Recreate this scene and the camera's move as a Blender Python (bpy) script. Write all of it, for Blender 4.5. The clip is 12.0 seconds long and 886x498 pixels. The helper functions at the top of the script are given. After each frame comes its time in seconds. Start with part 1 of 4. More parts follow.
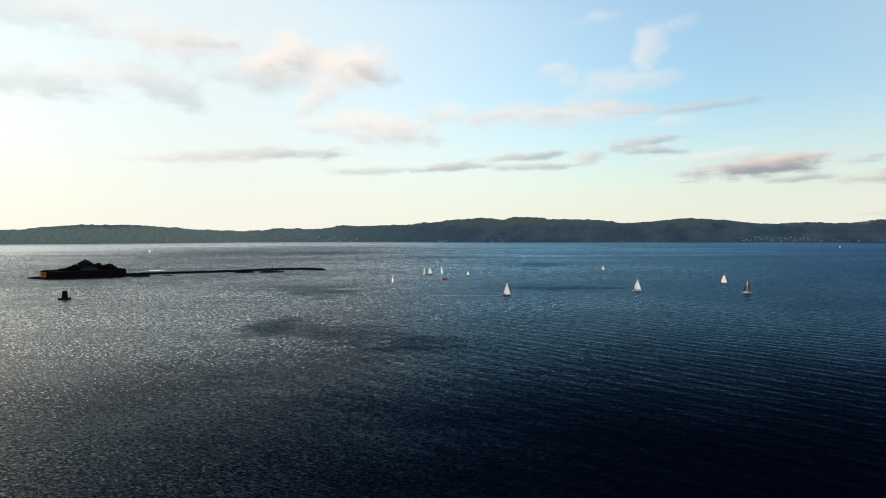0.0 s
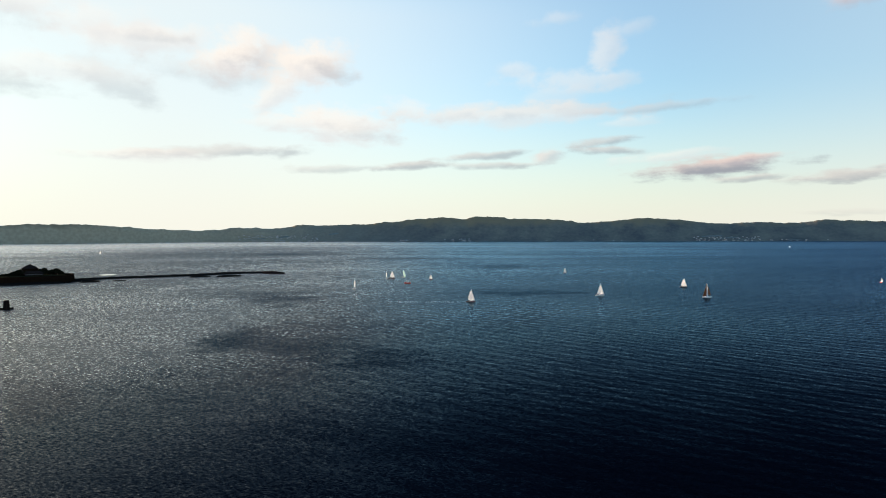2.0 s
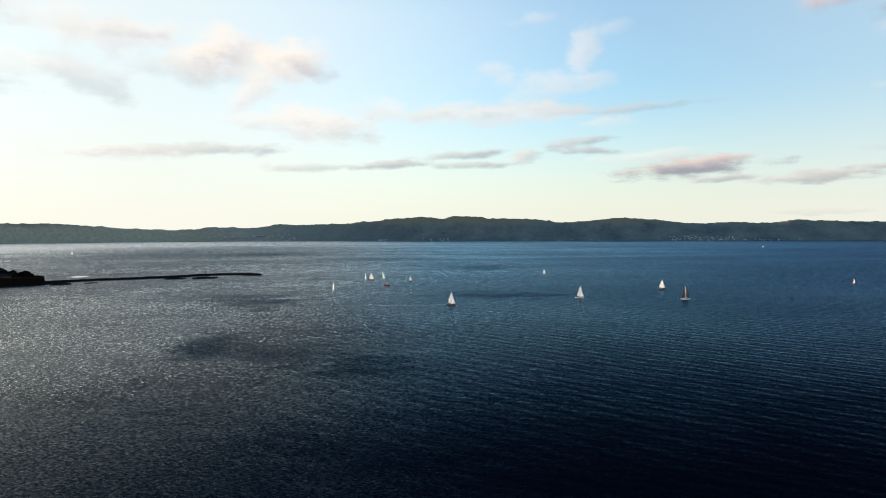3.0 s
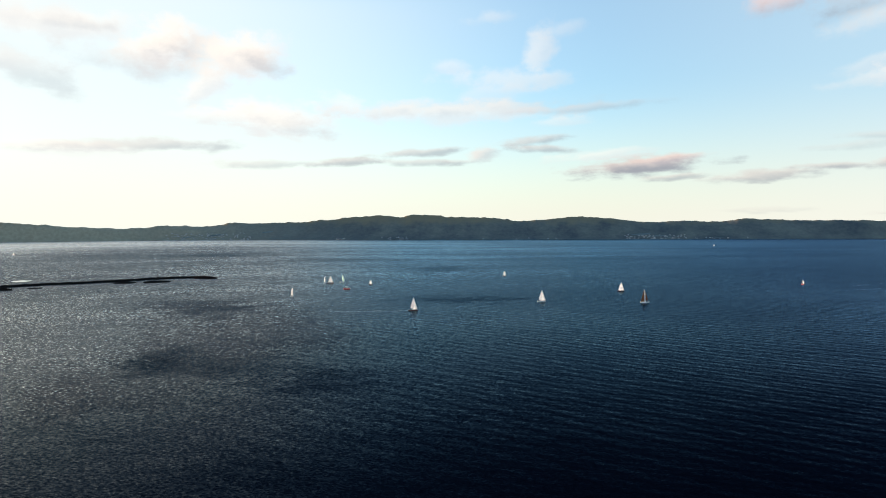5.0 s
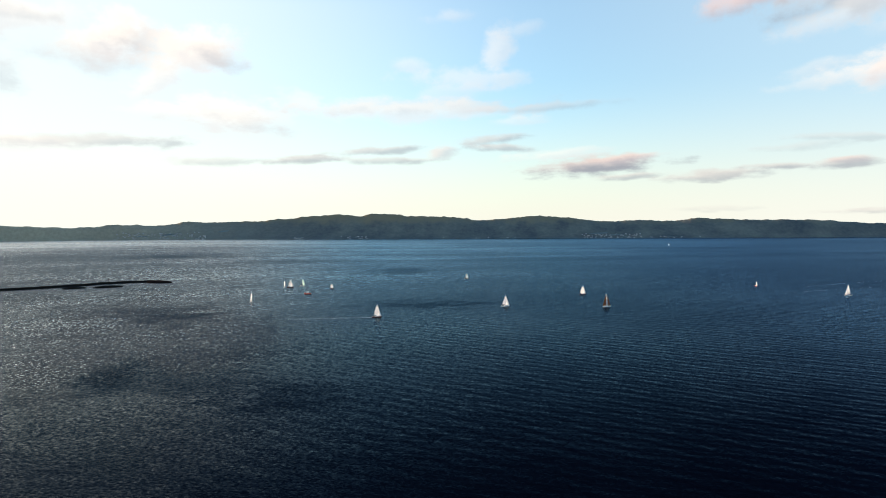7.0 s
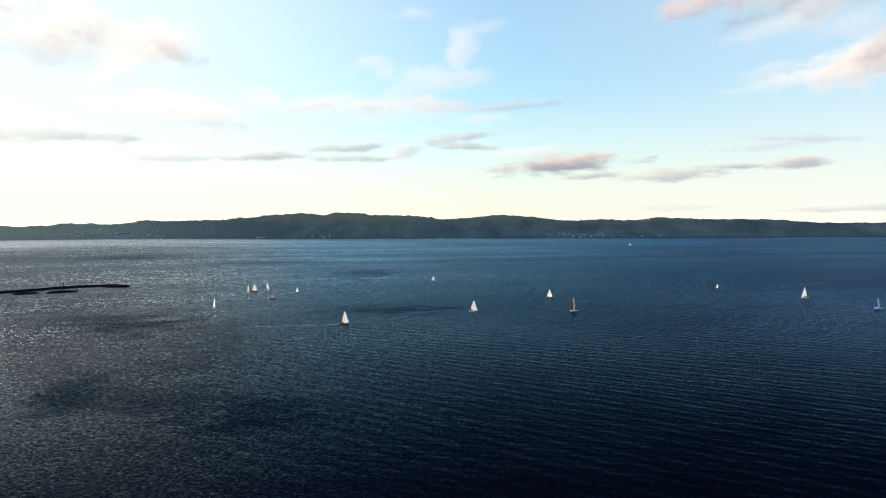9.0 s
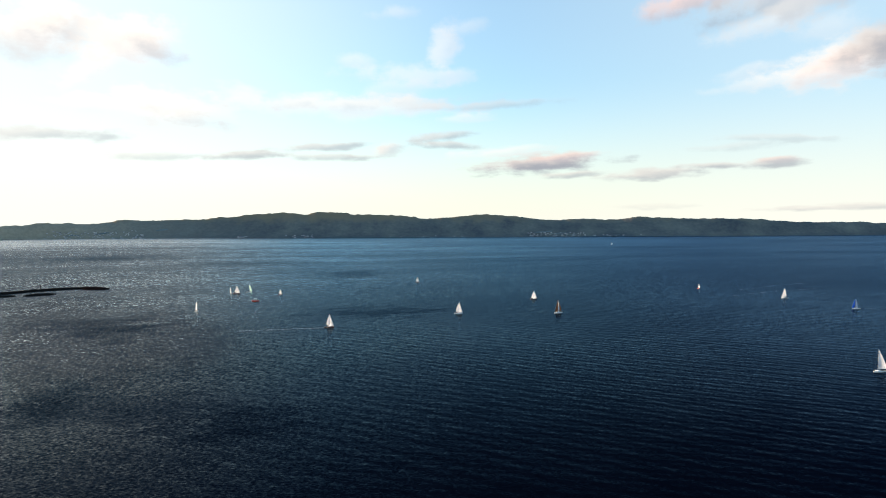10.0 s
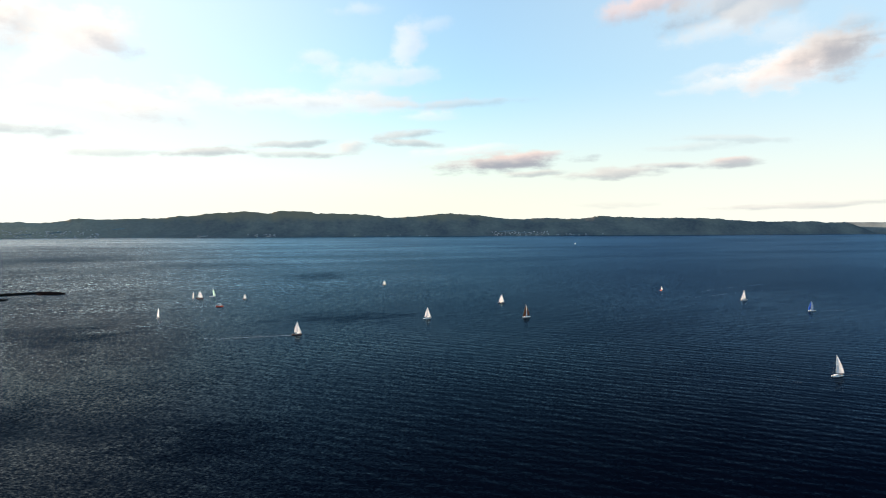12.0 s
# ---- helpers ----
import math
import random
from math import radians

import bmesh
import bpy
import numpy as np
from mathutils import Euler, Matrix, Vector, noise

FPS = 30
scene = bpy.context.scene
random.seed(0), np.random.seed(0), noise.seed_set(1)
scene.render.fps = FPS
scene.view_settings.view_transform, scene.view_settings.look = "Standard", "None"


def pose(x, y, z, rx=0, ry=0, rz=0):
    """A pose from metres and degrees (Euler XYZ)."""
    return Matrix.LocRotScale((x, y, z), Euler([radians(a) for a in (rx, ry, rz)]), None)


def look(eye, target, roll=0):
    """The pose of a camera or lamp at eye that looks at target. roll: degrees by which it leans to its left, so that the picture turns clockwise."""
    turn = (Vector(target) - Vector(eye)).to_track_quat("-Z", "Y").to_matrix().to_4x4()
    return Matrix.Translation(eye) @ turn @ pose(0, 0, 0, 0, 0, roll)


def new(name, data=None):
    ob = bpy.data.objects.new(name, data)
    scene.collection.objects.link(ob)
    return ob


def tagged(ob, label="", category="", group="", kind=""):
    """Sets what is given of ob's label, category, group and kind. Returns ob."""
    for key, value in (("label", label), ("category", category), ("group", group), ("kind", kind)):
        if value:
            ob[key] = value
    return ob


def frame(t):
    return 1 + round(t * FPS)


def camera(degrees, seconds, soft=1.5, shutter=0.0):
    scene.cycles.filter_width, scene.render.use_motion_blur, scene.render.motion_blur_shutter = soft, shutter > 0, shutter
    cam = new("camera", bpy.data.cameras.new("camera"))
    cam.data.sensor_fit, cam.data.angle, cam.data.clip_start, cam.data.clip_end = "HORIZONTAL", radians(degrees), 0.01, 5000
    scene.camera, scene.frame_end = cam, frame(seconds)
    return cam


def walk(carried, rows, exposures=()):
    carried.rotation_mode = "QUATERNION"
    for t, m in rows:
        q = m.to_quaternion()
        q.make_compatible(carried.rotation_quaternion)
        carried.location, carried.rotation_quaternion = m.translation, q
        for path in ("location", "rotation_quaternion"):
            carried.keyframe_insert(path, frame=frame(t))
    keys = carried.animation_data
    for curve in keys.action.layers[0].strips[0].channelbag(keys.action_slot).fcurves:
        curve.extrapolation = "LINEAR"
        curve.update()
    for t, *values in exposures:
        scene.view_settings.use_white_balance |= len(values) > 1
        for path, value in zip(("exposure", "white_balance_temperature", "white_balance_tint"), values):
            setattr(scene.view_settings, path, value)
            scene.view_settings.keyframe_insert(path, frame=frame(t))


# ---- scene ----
cam = camera(69.38, 12.0, soft=1.0)


def aim(x, y, z, heading, down, lean):
    """A camera pose: heading clockwise from +Y, tilt downwards, and lean, in degrees."""
    h, d = radians(heading), radians(down)
    ahead = (math.sin(h) * math.cos(d), math.cos(h) * math.cos(d), -math.sin(d))
    return look((x, y, z), (x + ahead[0], y + ahead[1], z + ahead[2]), -lean)


walk(cam, [
    (0, aim(-0.00, 0.00, 55.00, -11.015, 1.363, 0.209)),
    (0.5, aim(-0.95, 2.15, 56.50, -10.225, 1.386, 0.261)),
    (1, aim(-1.91, 4.22, 58.00, -9.347, 1.390, 0.266)),
    (1.5, aim(-2.87, 6.22, 59.50, -8.468, 1.416, 0.245)),
    (2, aim(-3.84, 8.14, 61.01, -7.509, 1.488, 0.234)),
    (2.5, aim(-4.81, 9.99, 62.52, -6.517, 1.511, 0.221)),
    (3, aim(-5.78, 11.76, 64.04, -5.575, 1.574, 0.212)),
    (5, aim(-9.69, 18.11, 70.16, -1.826, 1.793, 0.227)),
    (5.5, aim(-10.68, 19.51, 71.71, -0.885, 1.834, 0.240)),
    (6, aim(-11.67, 20.83, 73.25, -0.001, 1.889, 0.205)),
    (6.5, aim(-12.66, 22.08, 74.80, 0.908, 1.921, 0.218)),
    (7, aim(-13.66, 23.26, 76.36, 1.808, 1.963, 0.241)),
    (9, aim(-17.68, 27.21, 82.63, 5.053, 2.141, 0.180)),
    (9.5, aim(-18.69, 28.01, 84.21, 5.825, 2.204, 0.219)),
    (10, aim(-19.70, 28.73, 85.79, 6.612, 2.240, 0.215)),
    (10.5, aim(-20.72, 29.38, 87.38, 7.397, 2.301, 0.208)),
    (11, aim(-21.74, 29.96, 88.97, 8.193, 2.350, 0.181)),
    (11.5, aim(-22.77, 30.46, 90.57, 9.043, 2.376, 0.147)),
    (12, aim(-23.80, 30.89, 92.17, 9.834, 2.409, 0.169)),
], exposures=[(0, 1.76), (2.5, 1.79), (5, 1.88), (9, 1.97), (12, 2.01)])

# ---- light: low evening sun abeam of the view, clear sky with broken cloud ----
SUN_AZ, SUN_EL = -61.0, 8.5      # clockwise from +Y, and height, in degrees
world = bpy.data.worlds.new("evening_sky")
scene.world = world
world.use_nodes = True
sky_nodes, sky_links = world.node_tree.nodes, world.node_tree.links
sky_nodes.clear()


def wn(kind, **settings):
    n = sky_nodes.new(kind)
    for key, value in settings.items():
        setattr(n, key, value)
    return n


def wmath(op, a, b=None, c=None):
    n = wn("ShaderNodeMath", operation=op)
    for socket, value in zip(n.inputs, (a, b, c)):
        if value is None:
            continue
        if isinstance(value, (int, float)):
            socket.default_value = value
        else:
            sky_links.new(value, socket)
    return n.outputs[0]


SKY_STRENGTH = 0.084
sky = wn("ShaderNodeTexSky", sky_type="NISHITA", sun_disc=False)
sky.sun_elevation, sky.sun_rotation = radians(SUN_EL), radians(SUN_AZ)
sky.altitude, sky.air_density, sky.dust_density, sky.ozone_density = 50, 1.0, 1.3, 1.6
direction = wn("ShaderNodeTexCoord").outputs["Generated"]
split = wn("ShaderNodeSeparateXYZ")
sky_links.new(direction, split.inputs[0])
azimuth = wmath("MULTIPLY", wmath("ARCTAN2", split.outputs[0], split.outputs[1]), 57.2958)
height = wmath("MULTIPLY", wmath("ARCSINE", split.outputs[2]), 57.2958)
flat = wn("ShaderNodeCombineXYZ")
sky_links.new(azimuth, flat.inputs[0])
sky_links.new(height, flat.inputs[1])


def wnoise(sx, sy, detail, rough):
    stretch = wn("ShaderNodeMapping")
    stretch.inputs["Scale"].default_value = (sx, sy, 1)
    sky_links.new(deck.outputs[0], stretch.inputs[0])
    n = wn("ShaderNodeTexNoise")
    n.inputs["Scale"].default_value, n.inputs["Detail"].default_value, n.inputs["Roughness"].default_value = 1, detail, rough
    sky_links.new(stretch.outputs[0], n.inputs["Vector"])
    return n


# the cloud deck lies flat overhead, so its pattern is drawn together towards the horizon
deck = wn("ShaderNodeCombineXYZ")
sky_links.new(azimuth, deck.inputs[0])
sky_links.new(wmath("MULTIPLY", wmath("LOGARITHM", wmath("ADD", wmath("MAXIMUM", height, 0.0), 3.0), 2.71828), 13.0), deck.inputs[1])
# wisps bend the outlines; puffs and threads fray them
wisp, puff, thread = wnoise(0.16, 0.34, 2, 0.5), wnoise(0.36, 0.6, 7, 0.58), wnoise(0.3, 1.8, 4, 0.55)
bend = wn("ShaderNodeVectorMath", operation="MULTIPLY_ADD")
sky_links.new(wisp.outputs["Color"], bend.inputs[0])
bend.inputs[1].default_value = (3.0, 0.6, 0)
sky_links.new(flat.outputs[0], bend.inputs[2])
centred = wn("ShaderNodeVectorMath", operation="SUBTRACT")
sky_links.new(bend.outputs[0], centred.inputs[0])
centred.inputs[1].default_value = (1.5, 0.3, 0)
fray = wmath("ADD", wmath("MULTIPLY_ADD", puff.outputs["Fac"], 2.1, -1.07), wmath("MULTIPLY_ADD", thread.outputs["Fac"], 0.5, -0.25))
# sunlit side and shaded underside of each kind of cloud
PALE = ((0.302, 0.276, 0.250), (0.238, 0.232, 0.229))
GREY = ((0.206, 0.187, 0.176), (0.106, 0.111, 0.123))
PINK = ((0.275, 0.196, 0.170), (0.150, 0.136, 0.146))
scaled = wn("ShaderNodeVectorMath", operation="MULTIPLY")
scaled.inputs[1].default_value = (SKY_STRENGTH * 0.62, SKY_STRENGTH * 0.96, SKY_STRENGTH * 1.13)
sky_links.new(sky.outputs[0], scaled.inputs[0])
sky_colour = [scaled.outputs[0]]

# an added veil, thicker towards the sun, tones down the sky in view and ends above it
veil = wn("ShaderNodeMapRange", interpolation_type="SMOOTHSTEP")
for socket, value in ((1, 14.0), (2, -32.0), (3, 0.26), (4, 0.92)):
    veil.inputs[socket].default_value = value
sky_links.new(azimuth, veil.inputs[0])
veil_mix = wn("ShaderNodeMix", data_type="RGBA")
low = wn("ShaderNodeMapRange", interpolation_type="SMOOTHSTEP")
low.inputs[1].default_value, low.inputs[2].default_value = 27.0, 18.0
sky_links.new(height, low.inputs[0])
sky_links.new(wmath("MULTIPLY", veil.outputs[0], low.outputs[0]), veil_mix.inputs[0])
sky_links.new(sky_colour[0], veil_mix.inputs[6])
veil_mix.inputs[7].default_value = (0.245, 0.264, 0.264, 1)
sky_colour[0] = veil_mix.outputs[2]

# and a thinner one over the open fjord in the east, also ending above the view
east_veil = wn("ShaderNodeMapRange", interpolation_type="SMOOTHSTEP")
for socket, value in ((1, 7.0), (2, 40.0), (3, 0.0), (4, 0.5)):
    east_veil.inputs[socket].default_value = value
sky_links.new(azimuth, east_veil.inputs[0])
east_mix = wn("ShaderNodeMix", data_type="RGBA")
sky_links.new(wmath("MULTIPLY", east_veil.outputs[0], low.outputs[0]), east_mix.inputs[0])
sky_links.new(sky_colour[0], east_mix.inputs[6])
east_mix.inputs[7].default_value = (0.178, 0.226, 0.254, 1)
sky_colour[0] = east_mix.outputs[2]

# thin cream haze that thickens towards the horizon
haze = wn("ShaderNodeMapRange", interpolation_type="SMOOTHSTEP")
for socket, value in ((1, 13.0), (2, -2.0), (3, 0.0), (4, 0.88)):
    haze.inputs[socket].default_value = value
sky_links.new(height, haze.inputs[0])
haze_mix = wn("ShaderNodeMix", data_type="RGBA")
sky_links.new(haze.outputs[0], haze_mix.inputs[0])
sky_links.new(sky_colour[0], haze_mix.inputs[6])
haze_mix.inputs[7].default_value = (0.278, 0.270, 0.236, 1)
sky_colour[0] = haze_mix.outputs[2]


def cloud(az, el, half_w, half_h, tilt, density, tone):
    """One bank of cloud: where it stands in the sky and how far it reaches, in degrees."""
    place = wn("ShaderNodeMapping", vector_type="TEXTURE")
    place.inputs["Location"].default_value = (az, el, 0)
    place.inputs["Rotation"].default_value = (0, 0, radians(tilt) * 0.9)
    place.inputs["Scale"].default_value = (half_w * 1.22, half_h * 1.3, 1)
    sky_links.new(centred.outputs[0], place.inputs[0])
    reach = wn("ShaderNodeVectorMath", operation="LENGTH")
    sky_links.new(place.outputs[0], reach.inputs[0])
    body = wn("ShaderNodeMapRange", interpolation_type="SMOOTHSTEP")
    for socket, value in ((1, 1.25), (2, 0.3), (3, 0.0), (4, density)):
        body.inputs[socket].default_value = value
    sky_links.new(wmath("ADD", reach.outputs["Value"], fray), body.inputs[0])
    # the low sun in the west lights the top and that end; the base stays grey
    inside = wn("ShaderNodeSeparateXYZ")
    sky_links.new(place.outputs[0], inside.inputs[0])
    side = wn("ShaderNodeMapRange", interpolation_type="SMOOTHSTEP")
    side.inputs[1].default_value, side.inputs[2].default_value = -0.75, 0.65
    sky_links.new(wmath("ADD", wmath("MULTIPLY_ADD", inside.outputs[0], -0.35, inside.outputs[1]), fray), side.inputs[0])
    shade = wn("ShaderNodeMix", data_type="RGBA")
    sky_links.new(side.outputs[0], shade.inputs[0])
    shade.inputs[6].default_value, shade.inputs[7].default_value = (*tone[1], 1), (*tone[0], 1)
    mix = wn("ShaderNodeMix", data_type="RGBA")
    sky_links.new(body.outputs[0], mix.inputs[0])
    sky_links.new(sky_colour[0], mix.inputs[6])
    sky_links.new(shade.outputs[2], mix.inputs[7])
    sky_colour[0] = mix.outputs[2]


cloud(-43.5, 11.34, 4.0, 0.85, -3, 0.34, GREY)
cloud(-44.5, 16.14, 4.6, 1.00, -4, 0.22, GREY)
cloud(-40.5, 16.80, 3.1, 0.87, 8, 0.44, PALE)
cloud(-34.5, 12.04, 3.0, 1.05, -22, 0.31, GREY)
cloud(-38.2, 12.35, 4.4, 0.85, 0, 0.38, PALE)
cloud(-32.3, 15.30, 4.8, 1.04, 4, 0.62, PALE)
cloud(-31.0, 15.60, 2.0, 0.39, 3, 0.19, GREY)
cloud(-35.7, 16.22, 3.7, 1.08, 5, 0.38, PALE)
cloud(-25.0, 14.74, 3.6, 1.44, 14, 0.95, PALE)
cloud(-22.1, 14.56, 3.4, 0.83, -8, 0.31, GREY)
cloud(-26.9, 13.03, 5.1, 0.82, -6, 0.19, GREY)
cloud(-19.2, 14.29, 3.1, 1.48, 12, 0.95, PALE)
cloud(-17.4, 13.96, 1.7, 0.75, -20, 0.31, GREY)
cloud(-22.1, 11.86, 2.2, 1.03, 35, 0.62, PALE)
cloud(-16.2, 9.34, 4.3, 1.26, -3, 0.75, PALE)
cloud(-14.7, 8.91, 2.8, 0.59, -10, 0.19, GREY)
cloud(-20.7, 9.41, 2.9, 0.67, 2, 0.44, PALE)
cloud(-26.5, 6.80, 6.1, 0.43, 3, 0.50, GREY)
cloud(-32.0, 6.39, 4.4, 0.46, 0, 0.44, PALE)
cloud(-17.8, 5.63, 3.7, 0.30, 3, 0.37, GREY)
cloud(-9.9, 5.88, 3.0, 0.30, 4, 0.65, GREY)
cloud(-4.1, 6.79, 3.5, 0.30, 5, 0.60, GREY)
cloud(-3.7, 5.89, 3.0, 0.25, -1, 0.50, GREY)
cloud(-0.2, 5.96, 1.5, 0.20, 0, 0.40, GREY)
cloud(1.6, 6.5, 1.2, 0.5, 12, 0.45, PINK)
cloud(6.0, 7.57, 2.5, 0.38, 6, 0.60, GREY)
cloud(6.9, 6.91, 2.7, 0.28, -4, 0.60, GREY)
cloud(6.7, 15.3, 1.8, 0.95, 75, 0.45, PALE)
cloud(8.7, 16.75, 1.8, 0.52, 10, 0.22, PALE)
cloud(2.9, 18.02, 1.9, 0.44, 3, 0.25, PALE)
cloud(-0.9, 14.03, 1.7, 0.56, -10, 0.32, PALE)
cloud(4.1, 12.91, 4.7, 0.73, -2, 0.36, PALE)
cloud(2.7, 11.83, 3.3, 0.93, 5, 0.22, PALE)
cloud(-1.2, 10.60, 9.7, 0.55, 1, 0.30, GREY)
cloud(10.5, 10.35, 5.7, 0.32, 1, 0.38, GREY)
cloud(-10.2, 10.76, 2.0, 0.77, -15, 0.43, PALE)
cloud(-1.2, 10.3, 9.2, 0.80, 0, 0.55, PALE)
cloud(8.3, 9.22, 2.3, 0.37, 0, 0.29, PALE)
cloud(15.1, 5.24, 4.9, 0.66, 3, 1.0, GREY)
cloud(17.4, 5.8, 3.1, 0.31, 5, 0.50, PINK)
cloud(11.8, 6.34, 3.9, 0.37, 4, 0.43, PALE)
cloud(17.9, 4.27, 2.3, 0.22, 3, 0.60, GREY)
cloud(25.0, 4.21, 4.0, 0.34, 3, 0.70, GREY)
cloud(29.6, 4.66, 2.7, 0.19, -3, 0.60, GREY)
cloud(33.7, 4.70, 2.2, 0.41, 3, 0.70, GREY)
cloud(33.7, 4.92, 1.7, 0.23, 3, 0.35, PINK)
cloud(33.9, 6.60, 3.8, 0.23, -4, 0.30, GREY)
cloud(30.9, 6.15, 2.6, 0.28, 0, 0.25, GREY)
cloud(39.2, 1.21, 5.8, 0.22, 2, 0.45, GREY)
cloud(24.6, 1.35, 2.4, 0.20, 0, 0.20, GREY)
cloud(38.9, 12.04, 4.5, 1.33, 10, 0.85, PALE)
cloud(38.7, 11.87, 3.1, 0.84, 10, 0.50, PINK)
cloud(40.6, 12.75, 2.9, 0.85, 14, 0.55, GREY)
cloud(41.3, 12.70, 2.2, 1.61, 12, 0.70, GREY)
cloud(37.9, 14.58, 2.3, 0.98, 0, 0.25, PALE)
cloud(34.7, 11.12, 4.6, 0.52, 4, 0.35, PALE)
cloud(32.2, 12.00, 2.6, 0.44, 10, 0.25, PALE)
cloud(27.4, 17.79, 3.4, 0.93, 14, 0.75, PINK)
cloud(33.8, 16.96, 5.0, 1.40, 0, 0.60, GREY)
cloud(34.2, 15.66, 3.7, 0.83, 14, 0.40, PALE)
cloud(42.7, 14.67, 1.4, 0.70, 0, 0.35, GREY)
cloud(43.4, 13.54, 2.1, 0.20, 0, 0.25, GREY)
background = wn("ShaderNodeBackground")
sky_links.new(sky_colour[0], background.inputs[0])
sky_links.new(background.outputs[0], wn("ShaderNodeOutputWorld").inputs[0])

sun = new("sun", bpy.data.lights.new("sun", "SUN"))
sun.data.energy, sun.data.angle, sun.data.color = 3.9, radians(0.6), (1.0, 0.76, 0.56)
sun.matrix_world = look((0, 0, 0), (-math.sin(radians(SUN_AZ)) * math.cos(radians(SUN_EL)),
                                    -math.cos(radians(SUN_AZ)) * math.cos(radians(SUN_EL)), -math.sin(radians(SUN_EL))))

# ---- materials ----
def material(name, base, rough=0.6, metal=0.0, vary=0.25, scale=1.0, bump=0.0, bump_scale=8.0, second=None, spec=0.5, glow=0.0):
    """A surface with two scales of variation, in metres of the object's own space."""
    m = bpy.data.materials.new(name)
    m.use_nodes = True
    nodes, links = m.node_tree.nodes, m.node_tree.links
    shader = nodes["Principled BSDF"]
    shader.inputs["Roughness"].default_value, shader.inputs["Metallic"].default_value = rough, metal
    shader.inputs["Specular IOR Level"].default_value = spec
    place = nodes.new("ShaderNodeTexCoord")
    wide = place.outputs["Object"]
    grains = []
    for s, detail in ((scale, 4), (scale * 7.3, 5)):
        n = nodes.new("ShaderNodeTexNoise")
        n.inputs["Scale"].default_value, n.inputs["Detail"].default_value = s, detail
        links.new(wide, n.inputs["Vector"])
        grains.append(n)
    both = nodes.new("ShaderNodeMath")
    both.operation = "MULTIPLY_ADD"
    links.new(grains[1].outputs["Fac"], both.inputs[0])
    both.inputs[1].default_value = 0.5
    links.new(grains[0].outputs["Fac"], both.inputs[2])
    ramp = nodes.new("ShaderNodeMapRange")
    ramp.inputs[1].default_value, ramp.inputs[2].default_value = 0.5, 1.0
    links.new(both.outputs[0], ramp.inputs[0])
    mix = nodes.new("ShaderNodeMix")
    mix.data_type = "RGBA"
    links.new(ramp.outputs[0], mix.inputs[0])
    other = second or [c * (1 + vary) for c in base]
    mix.inputs[6].default_value = (*[c * (1 - vary) for c in base], 1)
    mix.inputs[7].default_value = (*other, 1)
    links.new(mix.outputs[2], shader.inputs["Base Color"])
    if bump:
        n = nodes.new("ShaderNodeTexNoise")
        n.inputs["Scale"].default_value, n.inputs["Detail"].default_value = bump_scale, 6
        links.new(wide, n.inputs["Vector"])
        b = nodes.new("ShaderNodeBump")
        b.inputs["Strength"].default_value, b.inputs["Distance"].default_value = 1.0, bump
        links.new(n.outputs["Fac"], b.inputs["Height"])
        links.new(b.outputs[0], shader.inputs["Normal"])
    if glow:
        through_cloth = nodes.new("ShaderNodeBsdfTranslucent")
        links.new(mix.outputs[2], through_cloth.inputs[0])
        blend = nodes.new("ShaderNodeMixShader")
        blend.inputs[0].default_value = glow
        links.new(shader.outputs[0], blend.inputs[1])
        links.new(through_cloth.outputs[0], blend.inputs[2])
        links.new(blend.outputs[0], nodes["Material Output"].inputs[0])
    return m


CHOP, ROWS, FAR_ROWS, RIPPLE = 0.56, 0.50, 0.36, 0.36       # steepness of the waves: short chop, longer waves farther out, ripples
TRAINS = ((-32, 10.5, 0.075), (-47, 6.5, 0.08), (-15, 4.6, 0.06))   # bearing of the crests, wavelength, steepness
LEAN = (-0.04, -0.08, 1.0)                # normals tilted towards the camera and slightly west, to fit the water's brightness in view
# cat's-paws, and wide patches that darken or (negative) brighten the water to fit the view: centre, half sizes
# east-west and north-south, strength
PAWS_AND_TONES = ((-170, 270, 170, 170, -0.42), (130, 180, 130, 90, 0.75), (330, 360, 190, 150, -0.55), (460, 560, 190, 230, -0.5), (50, 150, 90, 60, 0.9), (60, 180, 260, 110, 0.6), (50, 500, 130, 130, -0.3), (15, 125, 90, 35, 0.5), (-175, 358, 24, 30, 0.95),
        (-228, 568, 46, 45, 0.6), (-78, 310, 38, 28, 0.75), (-10, 653, 60, 40, 0.45), (-150, 395, 60, 40, 0.3), (-51, 1138, 70, 90, 0.35), (-690, 1800, 120, 200, 0.4),
        (-125, 345, 45, 25, 0.5), (-271, 616, 70, 40, 0.5), (-330, 1500, 160, 120, 0.3), (-1000, 1600, 600, 1100, 1.0), (-640, 780, 300, 330, 0.7))


